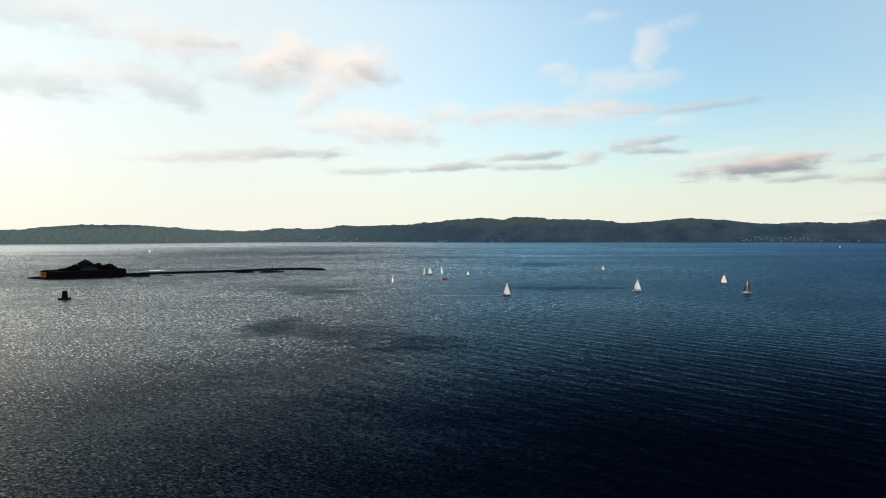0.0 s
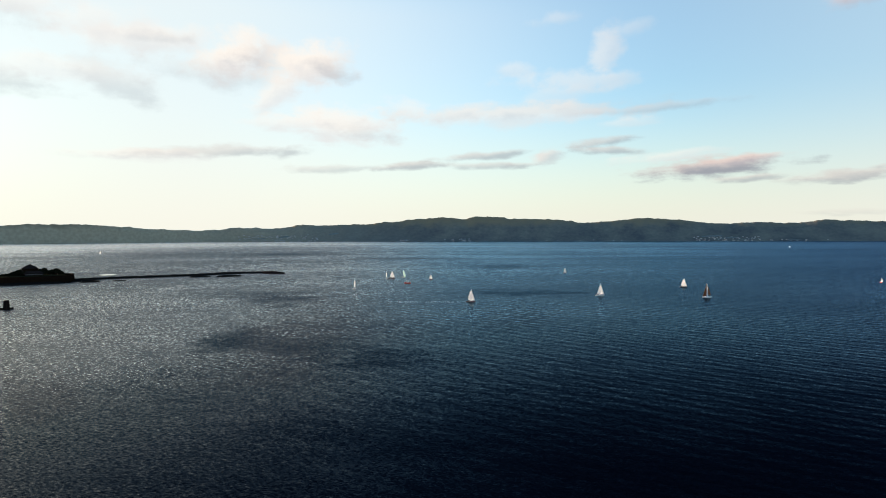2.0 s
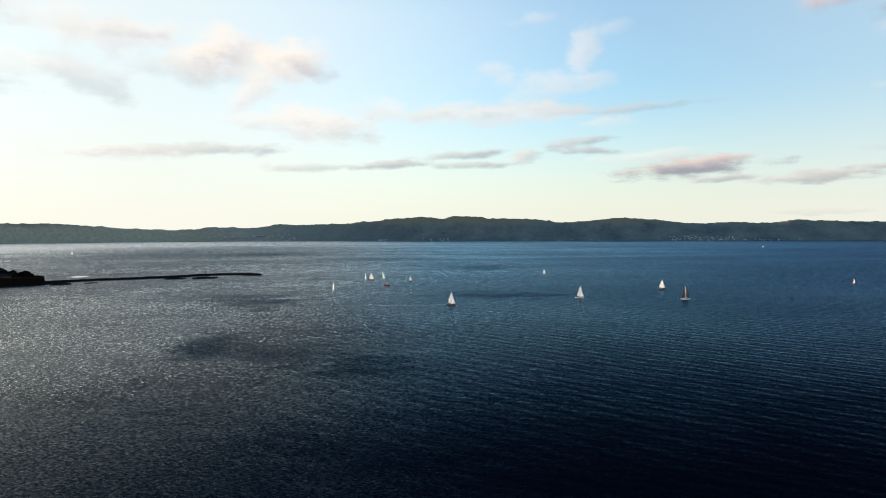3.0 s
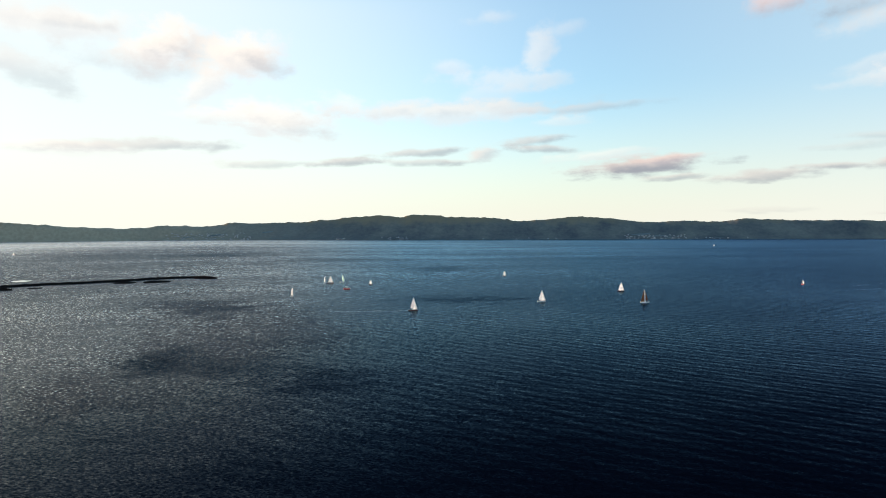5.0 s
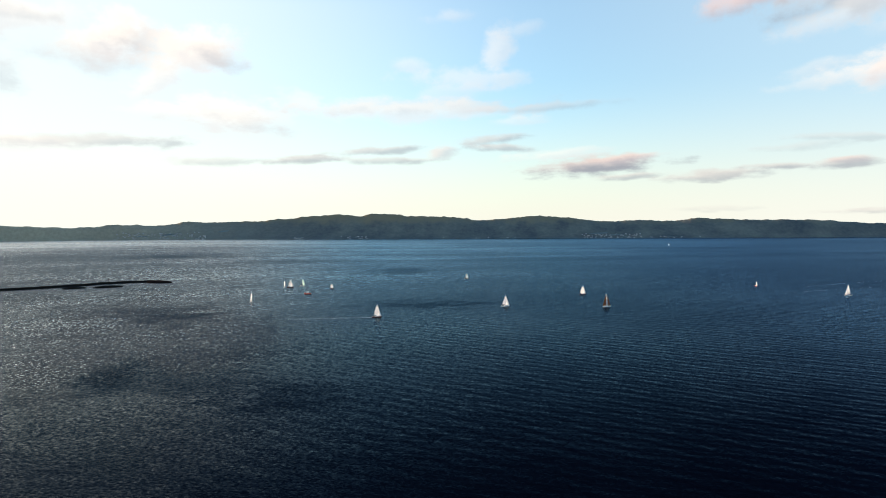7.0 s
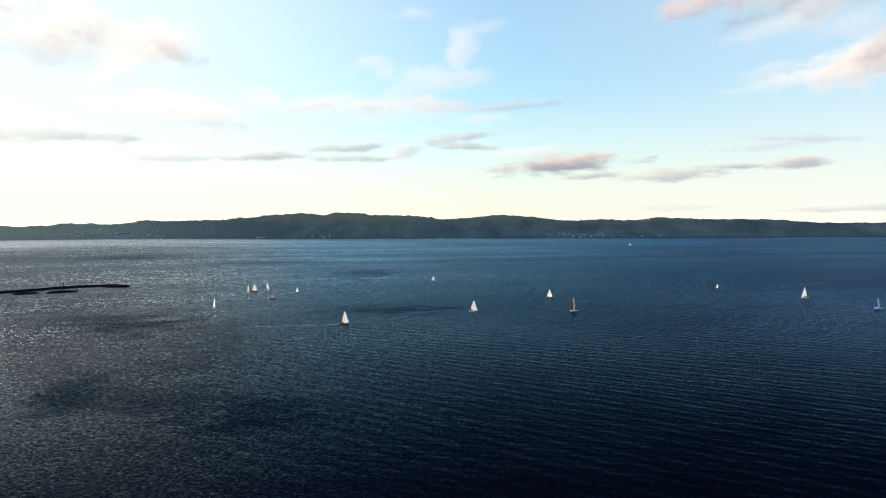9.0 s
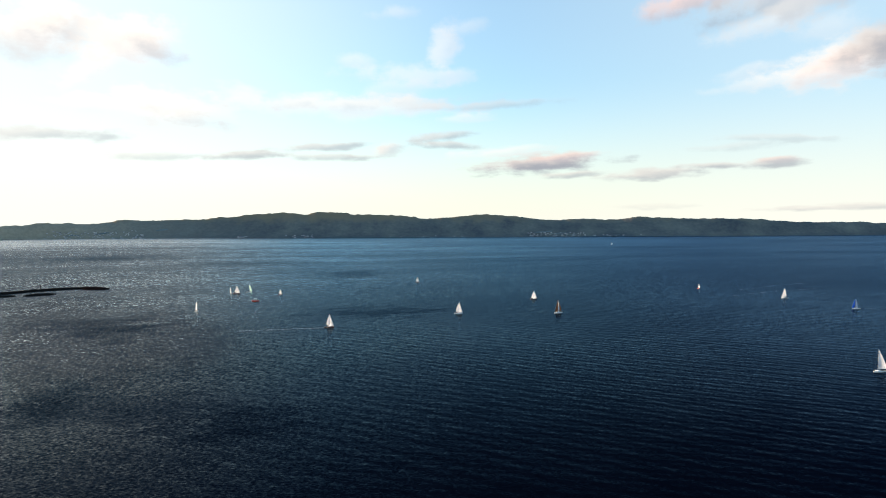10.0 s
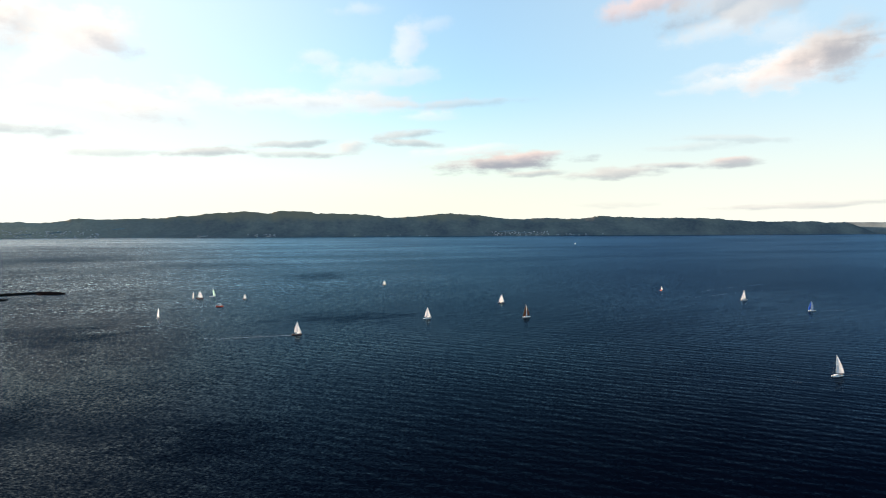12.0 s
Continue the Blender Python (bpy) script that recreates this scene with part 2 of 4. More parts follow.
def water_material():
    """Sea under a light breeze: crests of a low swell, chop, longer waves and ripples, with cat's-paws and wide patches
    that fit its tone to the view.
    """
    m = bpy.data.materials.new("fjord_water")
    m.use_nodes = True
    nodes, links = m.node_tree.nodes, m.node_tree.links
    nodes.remove(nodes["Principled BSDF"])
    deep, skin, edge, blend = (nodes.new("ShaderNode" + n) for n in ("BsdfDiffuse", "BsdfGlossy", "Fresnel", "MixShader"))
    deep.inputs["Color"].default_value = (0.0012, 0.0018, 0.0050, 1)
    skin.inputs["Roughness"].default_value = 0.26
    edge.inputs["IOR"].default_value = 1.074
    links.new(edge.outputs[0], blend.inputs[0])
    links.new(deep.outputs[0], blend.inputs[1])
    links.new(skin.outputs[0], blend.inputs[2])
    links.new(blend.outputs[0], nodes["Material Output"].inputs[0])
    place = nodes.new("ShaderNodeTexCoord").outputs["Object"]

    def waves(wide, deep_by, turn, detail, rough=0.55, out="Color"):
        """Noise whose forms are that wide and deep in metres, turned by some degrees."""
        spin = nodes.new("ShaderNodeMapping")
        spin.vector_type = "TEXTURE"
        spin.inputs["Rotation"].default_value = (0, 0, radians(turn))
        spin.inputs["Scale"].default_value = (wide, deep_by, 1)
        links.new(place, spin.inputs[0])
        n = nodes.new("ShaderNodeTexNoise")
        n.inputs["Scale"].default_value, n.inputs["Detail"].default_value, n.inputs["Roughness"].default_value = 1, detail, rough
        links.new(spin.outputs[0], n.inputs["Vector"])
        return n.outputs[out]

    def vector(op, a, b):
        n = nodes.new("ShaderNodeVectorMath")
        n.operation = op
        for socket, value in zip(n.inputs, (a, b)):
            if isinstance(value, tuple):
                socket.default_value = value
            else:
                links.new(value, socket)
        return n.outputs[0]

    def grow(a, share):
        n = nodes.new("ShaderNodeVectorMath")
        n.operation = "SCALE"
        if isinstance(a, tuple):
            n.inputs[0].default_value = a
        else:
            links.new(a, n.inputs[0])
        links.new(share, n.inputs["Scale"])
        return n.outputs[0]

    def number(op, a, b):
        n = nodes.new("ShaderNodeMath")
        n.operation = op
        for socket, value in zip(n.inputs, (a, b)):
            if isinstance(value, (int, float)):
                socket.default_value = value
            else:
                links.new(value, socket)
        return n.outputs[0]

    def ramp(value, start, end, low, high):
        n = nodes.new("ShaderNodeMapRange")
        n.interpolation_type = "SMOOTHSTEP"
        for socket, v in zip(list(n.inputs)[1:5], (start, end, low, high)):
            socket.default_value = v
        links.new(value, n.inputs[0])
        return n.outputs[0]

    apart = nodes.new("ShaderNodeSeparateXYZ")
    links.new(place, apart.inputs[0])
    east, north = apart.outputs[0], apart.outputs[1]
    # sunward glare painted into the reflection's tint: pale in the west, dark blue eastwards
    bearing_tan = number("DIVIDE", east, number("ADD", north, 150.0))
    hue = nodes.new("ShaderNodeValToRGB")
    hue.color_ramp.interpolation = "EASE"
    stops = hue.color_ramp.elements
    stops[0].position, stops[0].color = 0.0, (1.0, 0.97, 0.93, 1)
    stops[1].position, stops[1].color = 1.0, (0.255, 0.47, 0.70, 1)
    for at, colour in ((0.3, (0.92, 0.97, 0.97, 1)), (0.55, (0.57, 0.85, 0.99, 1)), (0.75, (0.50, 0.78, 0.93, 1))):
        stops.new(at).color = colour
    links.new(ramp(bearing_tan, -0.8, 0.6, 0.0, 1.0), hue.inputs[0])
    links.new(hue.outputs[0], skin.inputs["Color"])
    # slopes of the surface: short-crested chop and ripples near by, longer waves farther out
    choppy = ramp(bearing_tan, 0.15, -0.45, 0.68, 1.15)
    short = number("MULTIPLY", ramp(north, 180.0, 650.0, 1.0, 0.3), choppy)
    middle = number("MULTIPLY", number("MULTIPLY", ramp(north, 180.0, 420.0, 0.25, 1.0), ramp(north, 800.0, 1500.0, 1.0, 0.4)), choppy)
    long = number("MULTIPLY", number("MULTIPLY", ramp(north, 450.0, 1000.0, 0.0, 1.0), ramp(north, 1500.0, 3200.0, 1.0, 0.5)), choppy)
    fine = ramp(north, 130.0, 380.0, 1.0, 0.0)
    slope = None
    for layer, steep, share in ((waves(1.3, 0.7, -14, 2, 0.6), CHOP, short), (waves(1.45, 1.7, -6, 1.5), ROWS, middle),
                                (waves(3.4, 5.0, -10, 1.5), FAR_ROWS, long), (waves(0.55, 0.4, -25, 1), RIPPLE, fine)):
        tilt = grow(vector("MULTIPLY", vector("SUBTRACT", layer, (0.5, 0.5, 0.5)), (steep, steep, 0.0)), share)
        slope = tilt if slope is None else vector("ADD", slope, tilt)
    # long-crested trains, highest out in the open east
    open_sea = number("MULTIPLY", ramp(bearing_tan, -0.45, 0.25, 0.15, 1.0), ramp(north, 1000.0, 380.0, 0.0, 1.0))
    for turn, length, steep in TRAINS:
        crests = nodes.new("ShaderNodeMapping")
        crests.vector_type = "TEXTURE"
        crests.inputs["Rotation"].default_value = (0, 0, radians(turn))
        crests.inputs["Scale"].default_value = (4.0, 1.0, 1.0)
        links.new(place, crests.inputs[0])
        roll = nodes.new("ShaderNodeTexWave")
        roll.bands_direction = "Y"
        for name, value in (("Scale", 0.314 / length), ("Distortion", 9.0), ("Detail", 3.0), ("Detail Scale", 0.32), ("Detail Roughness", 0.55)):
            roll.inputs[name].default_value = value
        links.new(crests.outputs[0], roll.inputs[0])
        level = vector("SUBTRACT", roll.outputs["Color"], (0.5, 0.5, 0.5))
        level = vector("MULTIPLY", level, (-math.sin(radians(turn)) * steep, math.cos(radians(turn)) * steep, 0.0))
        slope = vector("ADD", slope, grow(level, open_sea))
    gusts = ramp(waves(420, 170, 20, 5, 0.6, "Fac"), 0.38, 0.62, 0.8, 1.25)
    slope = grow(slope, gusts)
    ragged = vector("SUBTRACT", waves(60, 30, 10, 5, 0.65), (0.5, 0.5, 0.5))
    ruffled = None
    for x, y, half_x, half_y, strength in PAWS_AND_TONES:
        fray, outer, inner = (4.0, 1.3, 0.1) if half_x < 80 else (1.6, 1.7, -0.4)     # wide ones fade out slowly
        spot = nodes.new("ShaderNodeMapping")
        spot.vector_type = "TEXTURE"
        spot.inputs["Location"].default_value, spot.inputs["Scale"].default_value = (x, y, 0), (half_x, half_y, 1)
        links.new(place, spot.inputs[0])
        away = vector("ADD", spot.outputs[0], vector("MULTIPLY", ragged, (fray, fray, 0.0)))
        far = nodes.new("ShaderNodeVectorMath")
        far.operation = "LENGTH"
        links.new(vector("MULTIPLY", away, (1.0, 1.0, 0.0)), far.inputs[0])
        fade = ramp(far.outputs["Value"], outer, inner, 0.0, strength)
        ruffled = fade if ruffled is None else number("ADD", ruffled, fade)
    # slicks and streaks drawn out along the wind far out
    streaks = number("MULTIPLY", ramp(waves(900, 190, 3, 4, 0.6, "Fac"), 0.36, 0.64, -0.12, 0.15), ramp(north, 600.0, 1800.0, 0.0, 1.0))
    lean = vector("ADD", grow((0.0, -0.13, 0.0), number("ADD", ruffled, streaks)), LEAN)
    up = vector("NORMALIZE", vector("ADD", slope, lean), (0.0, 0.0, 0.0))
    for facing in (deep, skin, edge):
        links.new(up, facing.inputs["Normal"])
    return m


WATER = water_material()
CALM = material("calm_water", (0.004, 0.01, 0.015), rough=0.06, scale=0.05, spec=0.5)
# distance haze is mixed into this colour: greyer, bluer and paler than woodland
FOREST = material("hazed_forest_hillside", (0.122, 0.138, 0.148), rough=0.9, scale=0.006, vary=0.30, bump=0.2, bump_scale=0.03, second=(0.195, 0.196, 0.168), spec=0.0)


def sunward_haze(m, tone):
    """Paints the paler sunward haze over the western hills into the colour, slightly mottled."""
    nodes, links = m.node_tree.nodes, m.node_tree.links
    place = nodes.new("ShaderNodeTexCoord").outputs["Object"]
    axis = nodes.new("ShaderNodeSeparateXYZ")
    links.new(place, axis.inputs[0])
    ragged = nodes.new("ShaderNodeTexNoise")
    ragged.inputs["Scale"].default_value, ragged.inputs["Detail"].default_value = 0.006, 6
    links.new(place, ragged.inputs["Vector"])
    border = nodes.new("ShaderNodeMath")
    border.operation = "MULTIPLY_ADD"
    links.new(ragged.outputs["Fac"], border.inputs[0])
    border.inputs[1].default_value = 1500
    links.new(axis.outputs[0], border.inputs[2])
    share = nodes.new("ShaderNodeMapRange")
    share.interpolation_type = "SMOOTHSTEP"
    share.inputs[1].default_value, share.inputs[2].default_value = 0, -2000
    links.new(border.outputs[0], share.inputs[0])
    shader = nodes["Principled BSDF"]
    woods = shader.inputs["Base Color"].links[0].from_socket
    mix = nodes.new("ShaderNodeMix")
    mix.data_type = "RGBA"
    links.new(share.outputs[0], mix.inputs[0])
    links.new(woods, mix.inputs[6])
    patches = nodes.new("ShaderNodeTexNoise")
    patches.inputs["Scale"].default_value, patches.inputs["Detail"].default_value = 0.05, 5
    links.new(place, patches.inputs["Vector"])
    shift = nodes.new("ShaderNodeMapRange")
    shift.inputs[1].default_value, shift.inputs[2].default_value = 0.35, 0.65
    links.new(patches.outputs["Fac"], shift.inputs[0])
    ground = nodes.new("ShaderNodeMix")
    ground.data_type = "RGBA"
    links.new(shift.outputs[0], ground.inputs[0])
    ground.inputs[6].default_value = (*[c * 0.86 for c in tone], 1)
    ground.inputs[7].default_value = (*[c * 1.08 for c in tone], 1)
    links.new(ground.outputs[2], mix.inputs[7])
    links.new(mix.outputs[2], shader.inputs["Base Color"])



def sunlit_tops(m, low, high, tone):
    """Paints the reddish low sunlight on the summits into the colour, above a ragged line."""
    nodes, links = m.node_tree.nodes, m.node_tree.links
    place = nodes.new("ShaderNodeTexCoord").outputs["Object"]
    axis = nodes.new("ShaderNodeSeparateXYZ")
    links.new(place, axis.inputs[0])
    ragged = nodes.new("ShaderNodeTexNoise")
    ragged.inputs["Scale"].default_value, ragged.inputs["Detail"].default_value = 0.012, 6
    links.new(place, ragged.inputs["Vector"])
    border = nodes.new("ShaderNodeMath")
    border.operation = "MULTIPLY_ADD"
    links.new(ragged.outputs["Fac"], border.inputs[0])
    border.inputs[1].default_value = 90
    links.new(axis.outputs[2], border.inputs[2])
    share = nodes.new("ShaderNodeMapRange")
    share.interpolation_type = "SMOOTHSTEP"
    share.inputs[1].default_value, share.inputs[2].default_value = low + 45, high + 45
    links.new(border.outputs[0], share.inputs[0])
    shader = nodes["Principled BSDF"]
    woods = shader.inputs["Base Color"].links[0].from_socket
    mix = nodes.new("ShaderNodeMix")
    mix.data_type = "RGBA"
    links.new(share.outputs[0], mix.inputs[0])
    links.new(woods, mix.inputs[6])
    mix.inputs[7].default_value = (*tone, 1)
    links.new(mix.outputs[2], shader.inputs["Base Color"])


sunward_haze(FOREST, (0.39, 0.34, 0.245))
sunlit_tops(FOREST, 85, 150, (0.225, 0.190, 0.130))
# the headland's thicker haze is put into its colour too
FAR_LAND = material("hazed_far_hillside", (0.15, 0.175, 0.18), rough=0.9, scale=0.008, spec=0.1)
MEADOW = material("mown_field", (0.15, 0.18, 0.175), rough=0.9, scale=0.02, spec=0.1)
ROCK = material("shore_rock", (0.012, 0.010, 0.009), rough=0.95, scale=0.15, bump=0.3, bump_scale=0.8, spec=0.0)
RED_ROCK = material("reddish_rock", (0.014, 0.009, 0.008), rough=0.95, scale=0.2, bump=0.2, bump_scale=1.0, spec=0.0)
STONE = material("fortress_stone", (0.012, 0.0075, 0.005), rough=0.95, scale=0.3, bump=0.1, bump_scale=1.5, spec=0.0)
# fortress stone with low orange sunlight painted into its colour
SUNLIT_STONE = material("sunlit_end_stone", (0.30, 0.115, 0.03), rough=0.9, scale=0.4, bump=0.05, bump_scale=1.5, spec=0.0)
PLASTER = material("white_plaster", (0.12, 0.11, 0.10), rough=0.8, scale=0.5, vary=0.1)
ROOF = material("dark_roof_tiles", (0.02, 0.015, 0.014), rough=0.9, scale=0.4, bump=0.05, bump_scale=3, spec=0.0)
GLASS = material("window_glass", (0.09, 0.10, 0.11), rough=0.1, scale=0.5, vary=0.1)
LEAF = material("summer_leaves", (0.009, 0.011, 0.006), rough=0.9, scale=0.5, second=(0.018, 0.02, 0.011), spec=0.0)
BARK = material("bark", (0.09, 0.07, 0.05), rough=0.9, scale=2)
TURF = material("rough_turf", (0.018, 0.018, 0.010), rough=0.95, scale=0.1, spec=0.0)
TIMBER = material("weathered_timber", (0.04, 0.03, 0.022), rough=0.9, scale=1.0, spec=0.05)
TARRED = material("tarred_planks", (0.016, 0.012, 0.010), rough=0.9, scale=1.0, spec=0.0)
STEEL = material("painted_steel", (0.25, 0.25, 0.26), rough=0.5, metal=0.5, scale=1.0)
ALLOY = material("anodised_mast", (0.62, 0.60, 0.56), rough=0.4, metal=0.6, scale=1.0, vary=0.08)
WHITE_SAIL = material("white_sailcloth", (0.88, 0.87, 0.86), rough=0.7, scale=0.4, vary=0.08, glow=0.6)
TAN_SAIL = material("tan_sailcloth", (0.19, 0.115, 0.06), rough=0.75, scale=0.4, vary=0.12, glow=0.6)
BLUE_SAIL = material("blue_spinnaker", (0.015, 0.14, 0.52), rough=0.6, scale=0.4, vary=0.15, glow=0.6)
GREEN_SAIL = material("pale_green_sail", (0.72, 0.84, 0.77), rough=0.6, scale=0.4, vary=0.1, glow=0.6)
BROWN_SAIL = material("dark_brown_sail", (0.012, 0.009, 0.008), rough=0.9, scale=0.5, vary=0.2, spec=0.0)
WHITE_HULL = material("white_gelcoat", (0.80, 0.79, 0.76), rough=0.25, scale=0.6, vary=0.06)
DARK_HULL = material("dark_red_hull", (0.09, 0.03, 0.025), rough=0.3, scale=0.6, vary=0.15)
NAVY_HULL = material("navy_hull", (0.02, 0.025, 0.05), rough=0.3, scale=0.6, vary=0.15)
RED_HULL = material("red_lifeboat_hull", (0.55, 0.06, 0.03), rough=0.35, scale=0.6, vary=0.12)
WOOD_HULL = material("varnished_hull", (0.30, 0.15, 0.06), rough=0.35, scale=0.8, vary=0.2)
DECK = material("teak_deck", (0.38, 0.28, 0.18), rough=0.7, scale=1.5)
TINTED = material("tinted_window", (0.02, 0.022, 0.025), rough=0.1, scale=1.0)
HOUSE_WHITE = material("house_white", (0.50, 0.47, 0.44), rough=0.8, scale=0.1, vary=0.1)
ROOF_FAR = material("house_roof", (0.16, 0.13, 0.12), rough=0.8, scale=0.1)
FOAM = material("thin_foam", (0.20, 0.23, 0.25), rough=0.7, scale=0.6, vary=0.4)


def part(name, bm, mat, parent=None, label=""):
    """Links a bmesh as one mesh object under a thing or a part."""
    me = bpy.data.meshes.new(name)
    bm.normal_update()
    bm.to_mesh(me)
    bm.free()
    me.materials.append(mat)
    ob = new(name, me)
    if parent:
        ob.parent = parent
    if label:
        tagged(ob, label)
    return ob


def thing(name, x, y, z, heading, label, category, group="", kind=""):
    ob = new(name)
    ob.matrix_world = pose(x, y, z, 0, 0, heading)
    ob.empty_display_size = 0.2
    return tagged(ob, label, category, group, kind)


def box(bm, sx, sy, sz, m=None, bevel=0.0):
    """A box of that size standing on its local origin."""
    made = bmesh.ops.create_cube(bm, size=1, matrix=(m or Matrix()) @ Matrix.Translation((0, 0, sz / 2)) @ Matrix.Diagonal((sx, sy, sz, 1)))
    if bevel:
        edges = list({e for v in made["verts"] for e in v.link_edges})
        bmesh.ops.bevel(bm, geom=edges, offset=bevel, segments=2, affect="EDGES", profile=0.6)
    return bm


def rod(bm, a, b, r1, r2=None, sides=8):
    a, b = Vector(a), Vector(b)
    d = b - a
    m = Matrix.Translation((a + b) / 2) @ d.to_track_quat("Z", "Y").to_matrix().to_4x4()
    bmesh.ops.create_cone(bm, cap_ends=True, segments=sides, radius1=r1, radius2=r1 if r2 is None else r2, depth=d.length, matrix=m)
    return bm


def loft(rings, closed=True, caps=True):
    """A bmesh skinned over rings of points."""
    bm = bmesh.new()
    rows = [[bm.verts.new(p) for p in ring] for ring in rings]
    n = len(rows[0])
    for a, b in zip(rows, rows[1:]):
        for i in range(n if closed else n - 1):
            j = (i + 1) % n
            bm.faces.new((a[i], a[j], b[j], b[i]))
    if caps:
        bm.faces.new(rows[0][::-1])
        bm.faces.new(rows[-1])
    bmesh.ops.recalc_face_normals(bm, faces=bm.faces)
    return bm


def smooth(ob):
    for p in ob.data.polygons:
        p.use_smooth = True
    return ob

# ---- the setting: water and the far shore ----
def farthest(az):
    """How far out the land may reach at a bearing and still lie within the camera's far clip."""
    return 5000 / math.cos(radians(max(az - 10, 0)))


def shore_at(az):
    """How far off the far shore is set at a bearing: nearly straight, brought in to fit the camera's clip."""
    straight, most = 4220 / math.cos(radians(min(abs(az - 5), 60))), farthest(az) - 140
    return most - 45 * math.log(1 + math.exp((most - straight) / 45))


def ridge_at(az):
    most, depth = farthest(az) - 80, 250 - 70 * min(max((az - 24) / 8, 0), 1)
    return most - 30 * math.log(1 + math.exp((most - shore_at(az) - depth) / 30))


bm = bmesh.new()
bmesh.ops.create_circle(bm, cap_ends=True, segments=96, radius=14000)
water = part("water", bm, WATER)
tagged(water, "dark blue fjord water ruffled by a light breeze", "water", kind="structure")

hills = []


def hill(az, top, width):
    hills.append((az, top * 0.985 + (5.5 if az > -14 else -2.0), width))


hill(-62, 89, 4)
hill(-57, 101, 3)
hill(-52, 111, 3)
hill(-48, 105, 2)
hill(-45, 92, 1.6)
hill(-42.5, 118, 1.4)
hill(-40, 130, 1.5)
hill(-37, 128, 1.6)
hill(-34.5, 117, 1.5)
hill(-32, 95, 1.8)
hill(-28, 85, 2)
hill(-25, 104, 1.7)
hill(-22.3, 98, 0.9)
hill(-21.1, 112, 0.5)
hill(-19.9, 128, 0.6)
hill(-18, 122, 1.3)
hill(-15, 126, 1.8)
hill(-12, 139, 1.6)
hill(-9.8, 158, 1.1)
hill(-8, 164, 1.1)
hill(-5.7, 154, 0.5)
hill(-4.6, 170, 0.45)
hill(-2.8, 169, 0.8)
hill(-0.8, 153, 1.4)
hill(2, 146, 1.8)
hill(5, 120, 1.8)
hill(6.8, 130, 0.6)
hill(8.2, 140, 0.8)
hill(10, 150, 1.2)
hill(12.5, 141, 1.6)
hill(15.5, 107, 1.8)
hill(18.7, 116, 1.7)
hill(21, 107, 1.5)
hill(23.5, 130, 1.5)
hill(26, 117, 1.6)
hill(29, 113, 1.8)
hill(32, 111, 1.9)
hill(35, 86, 1.9)
hill(38, 88, 1.6)
hill(40.5, 79, 1.3)


def skyline(az):
    """The height of the wooded skyline at a bearing: a blend of the summits beside it."""
    h = np.array(hills)
    k = np.exp(-((az[:, None] - h[:, 0]) / h[:, 2]) ** 2) + 1e-12
    return (k * h[:, 1]).sum(1) / k.sum(1)


def land_mesh(name, bearings, radii, heights, mat, label, category):
    """A sheet of land over bearings and distances."""
    a = np.radians(bearings)
    verts = np.stack([np.sin(a)[:, None] * radii, np.cos(a)[:, None] * radii, heights], -1).reshape(-1, 3)
    n, k = heights.shape
    i, j = np.meshgrid(np.arange(n - 1), np.arange(k - 1), indexing="ij")
    q = (i * k + j).ravel()
    faces = np.stack([q, q + 1, q + k + 1, q + k], -1)
    me = bpy.data.meshes.new(name)
    me.from_pydata(verts.tolist(), [], faces.tolist())
    me.materials.append(mat)
    for p in me.polygons:
        p.use_smooth = True
    return tagged(new(name, me), label, category, kind="structure")


def rumple(x, y, z, size, octaves):
    return noise.fractal(Vector((x / size, y / size, z)), 1.0, 2.0, octaves)


def land_height(az, d, top):
    """The ground at a bearing, a share d of the way from the shore to behind the skyline: its distance and height."""
    near = shore_at(az) + 10 * rumple(az, 0, 3.0, 2.5, 4)
    span = ridge_at(az) + 22 - near
    shelf = 0.5 + 0.2 * rumple(az, 0, 8.0, 9.0, 2)
    r = near + d * span
    climb = d * span / (span - 22)
    rise = (1 - shelf) * climb + shelf * (0.5 - 0.5 * math.cos(min(climb, 1) * math.pi)) if climb <= 1 else 1 - (climb - 1) * 1.2
    x, y = r * math.sin(radians(az)), r * math.cos(radians(az))
    # spurs and gullies run slantwise down to the shore; bare knolls stand along the top
    spur = abs(rumple(az * 80 + d * 140, d * 60, 1.0, 170, 3))
    rough = (1.2 - 2.5 * spur) * math.sin(min(climb, 1) * math.pi) ** 0.8
    crag = rumple(az * 80, r * 0.5, 4.0, 40, 4)
    knolls = (max(crag, -0.2) * 3.6 + 1.8 * math.tanh(5 * rumple(az * 80, r * 0.3, 9.0, 100, 2))) * min(climb, 1) ** 3
    knolls += (max(rumple(az * 80, 0, 14.0, 36, 3), -0.15) * 3.0 + 1.6 * math.tanh(6 * rumple(az * 80, 0, 21.0, 80, 2))) * min(climb, 1) ** 14
    fuzz = rumple(x, y, 7.0, 30, 3) * 0.35 * min(d * 6, 1)
    # the lower slopes are one even flank; the summits stand out from it towards the top
    flank = top * 0.35 + 72 * min(top / 110, 1)
    share = min(climb, 1) ** 4
    return r, max((flank * (1 - share) + top * share) * rise + (rough + knolls) * min(top / 60, 1) + fuzz, 0.6)


def skyline_top(az):
    return skyline(az) * np.clip((43.7 - az) / 2.2, 0, 1) ** 0.8


bearings = np.arange(-64, 43.72, 0.08)
depth = np.linspace(0, 1, 40) ** 0.9
top = skyline_top(bearings)
land, reach = np.zeros((len(bearings), len(depth))), np.zeros((len(bearings), len(depth)))
for i, az in enumerate(bearings):
    for j, d in enumerate(depth):
        reach[i, j], land[i, j] = land_height(az, d, top[i])
    land[i, 0] = -4.0
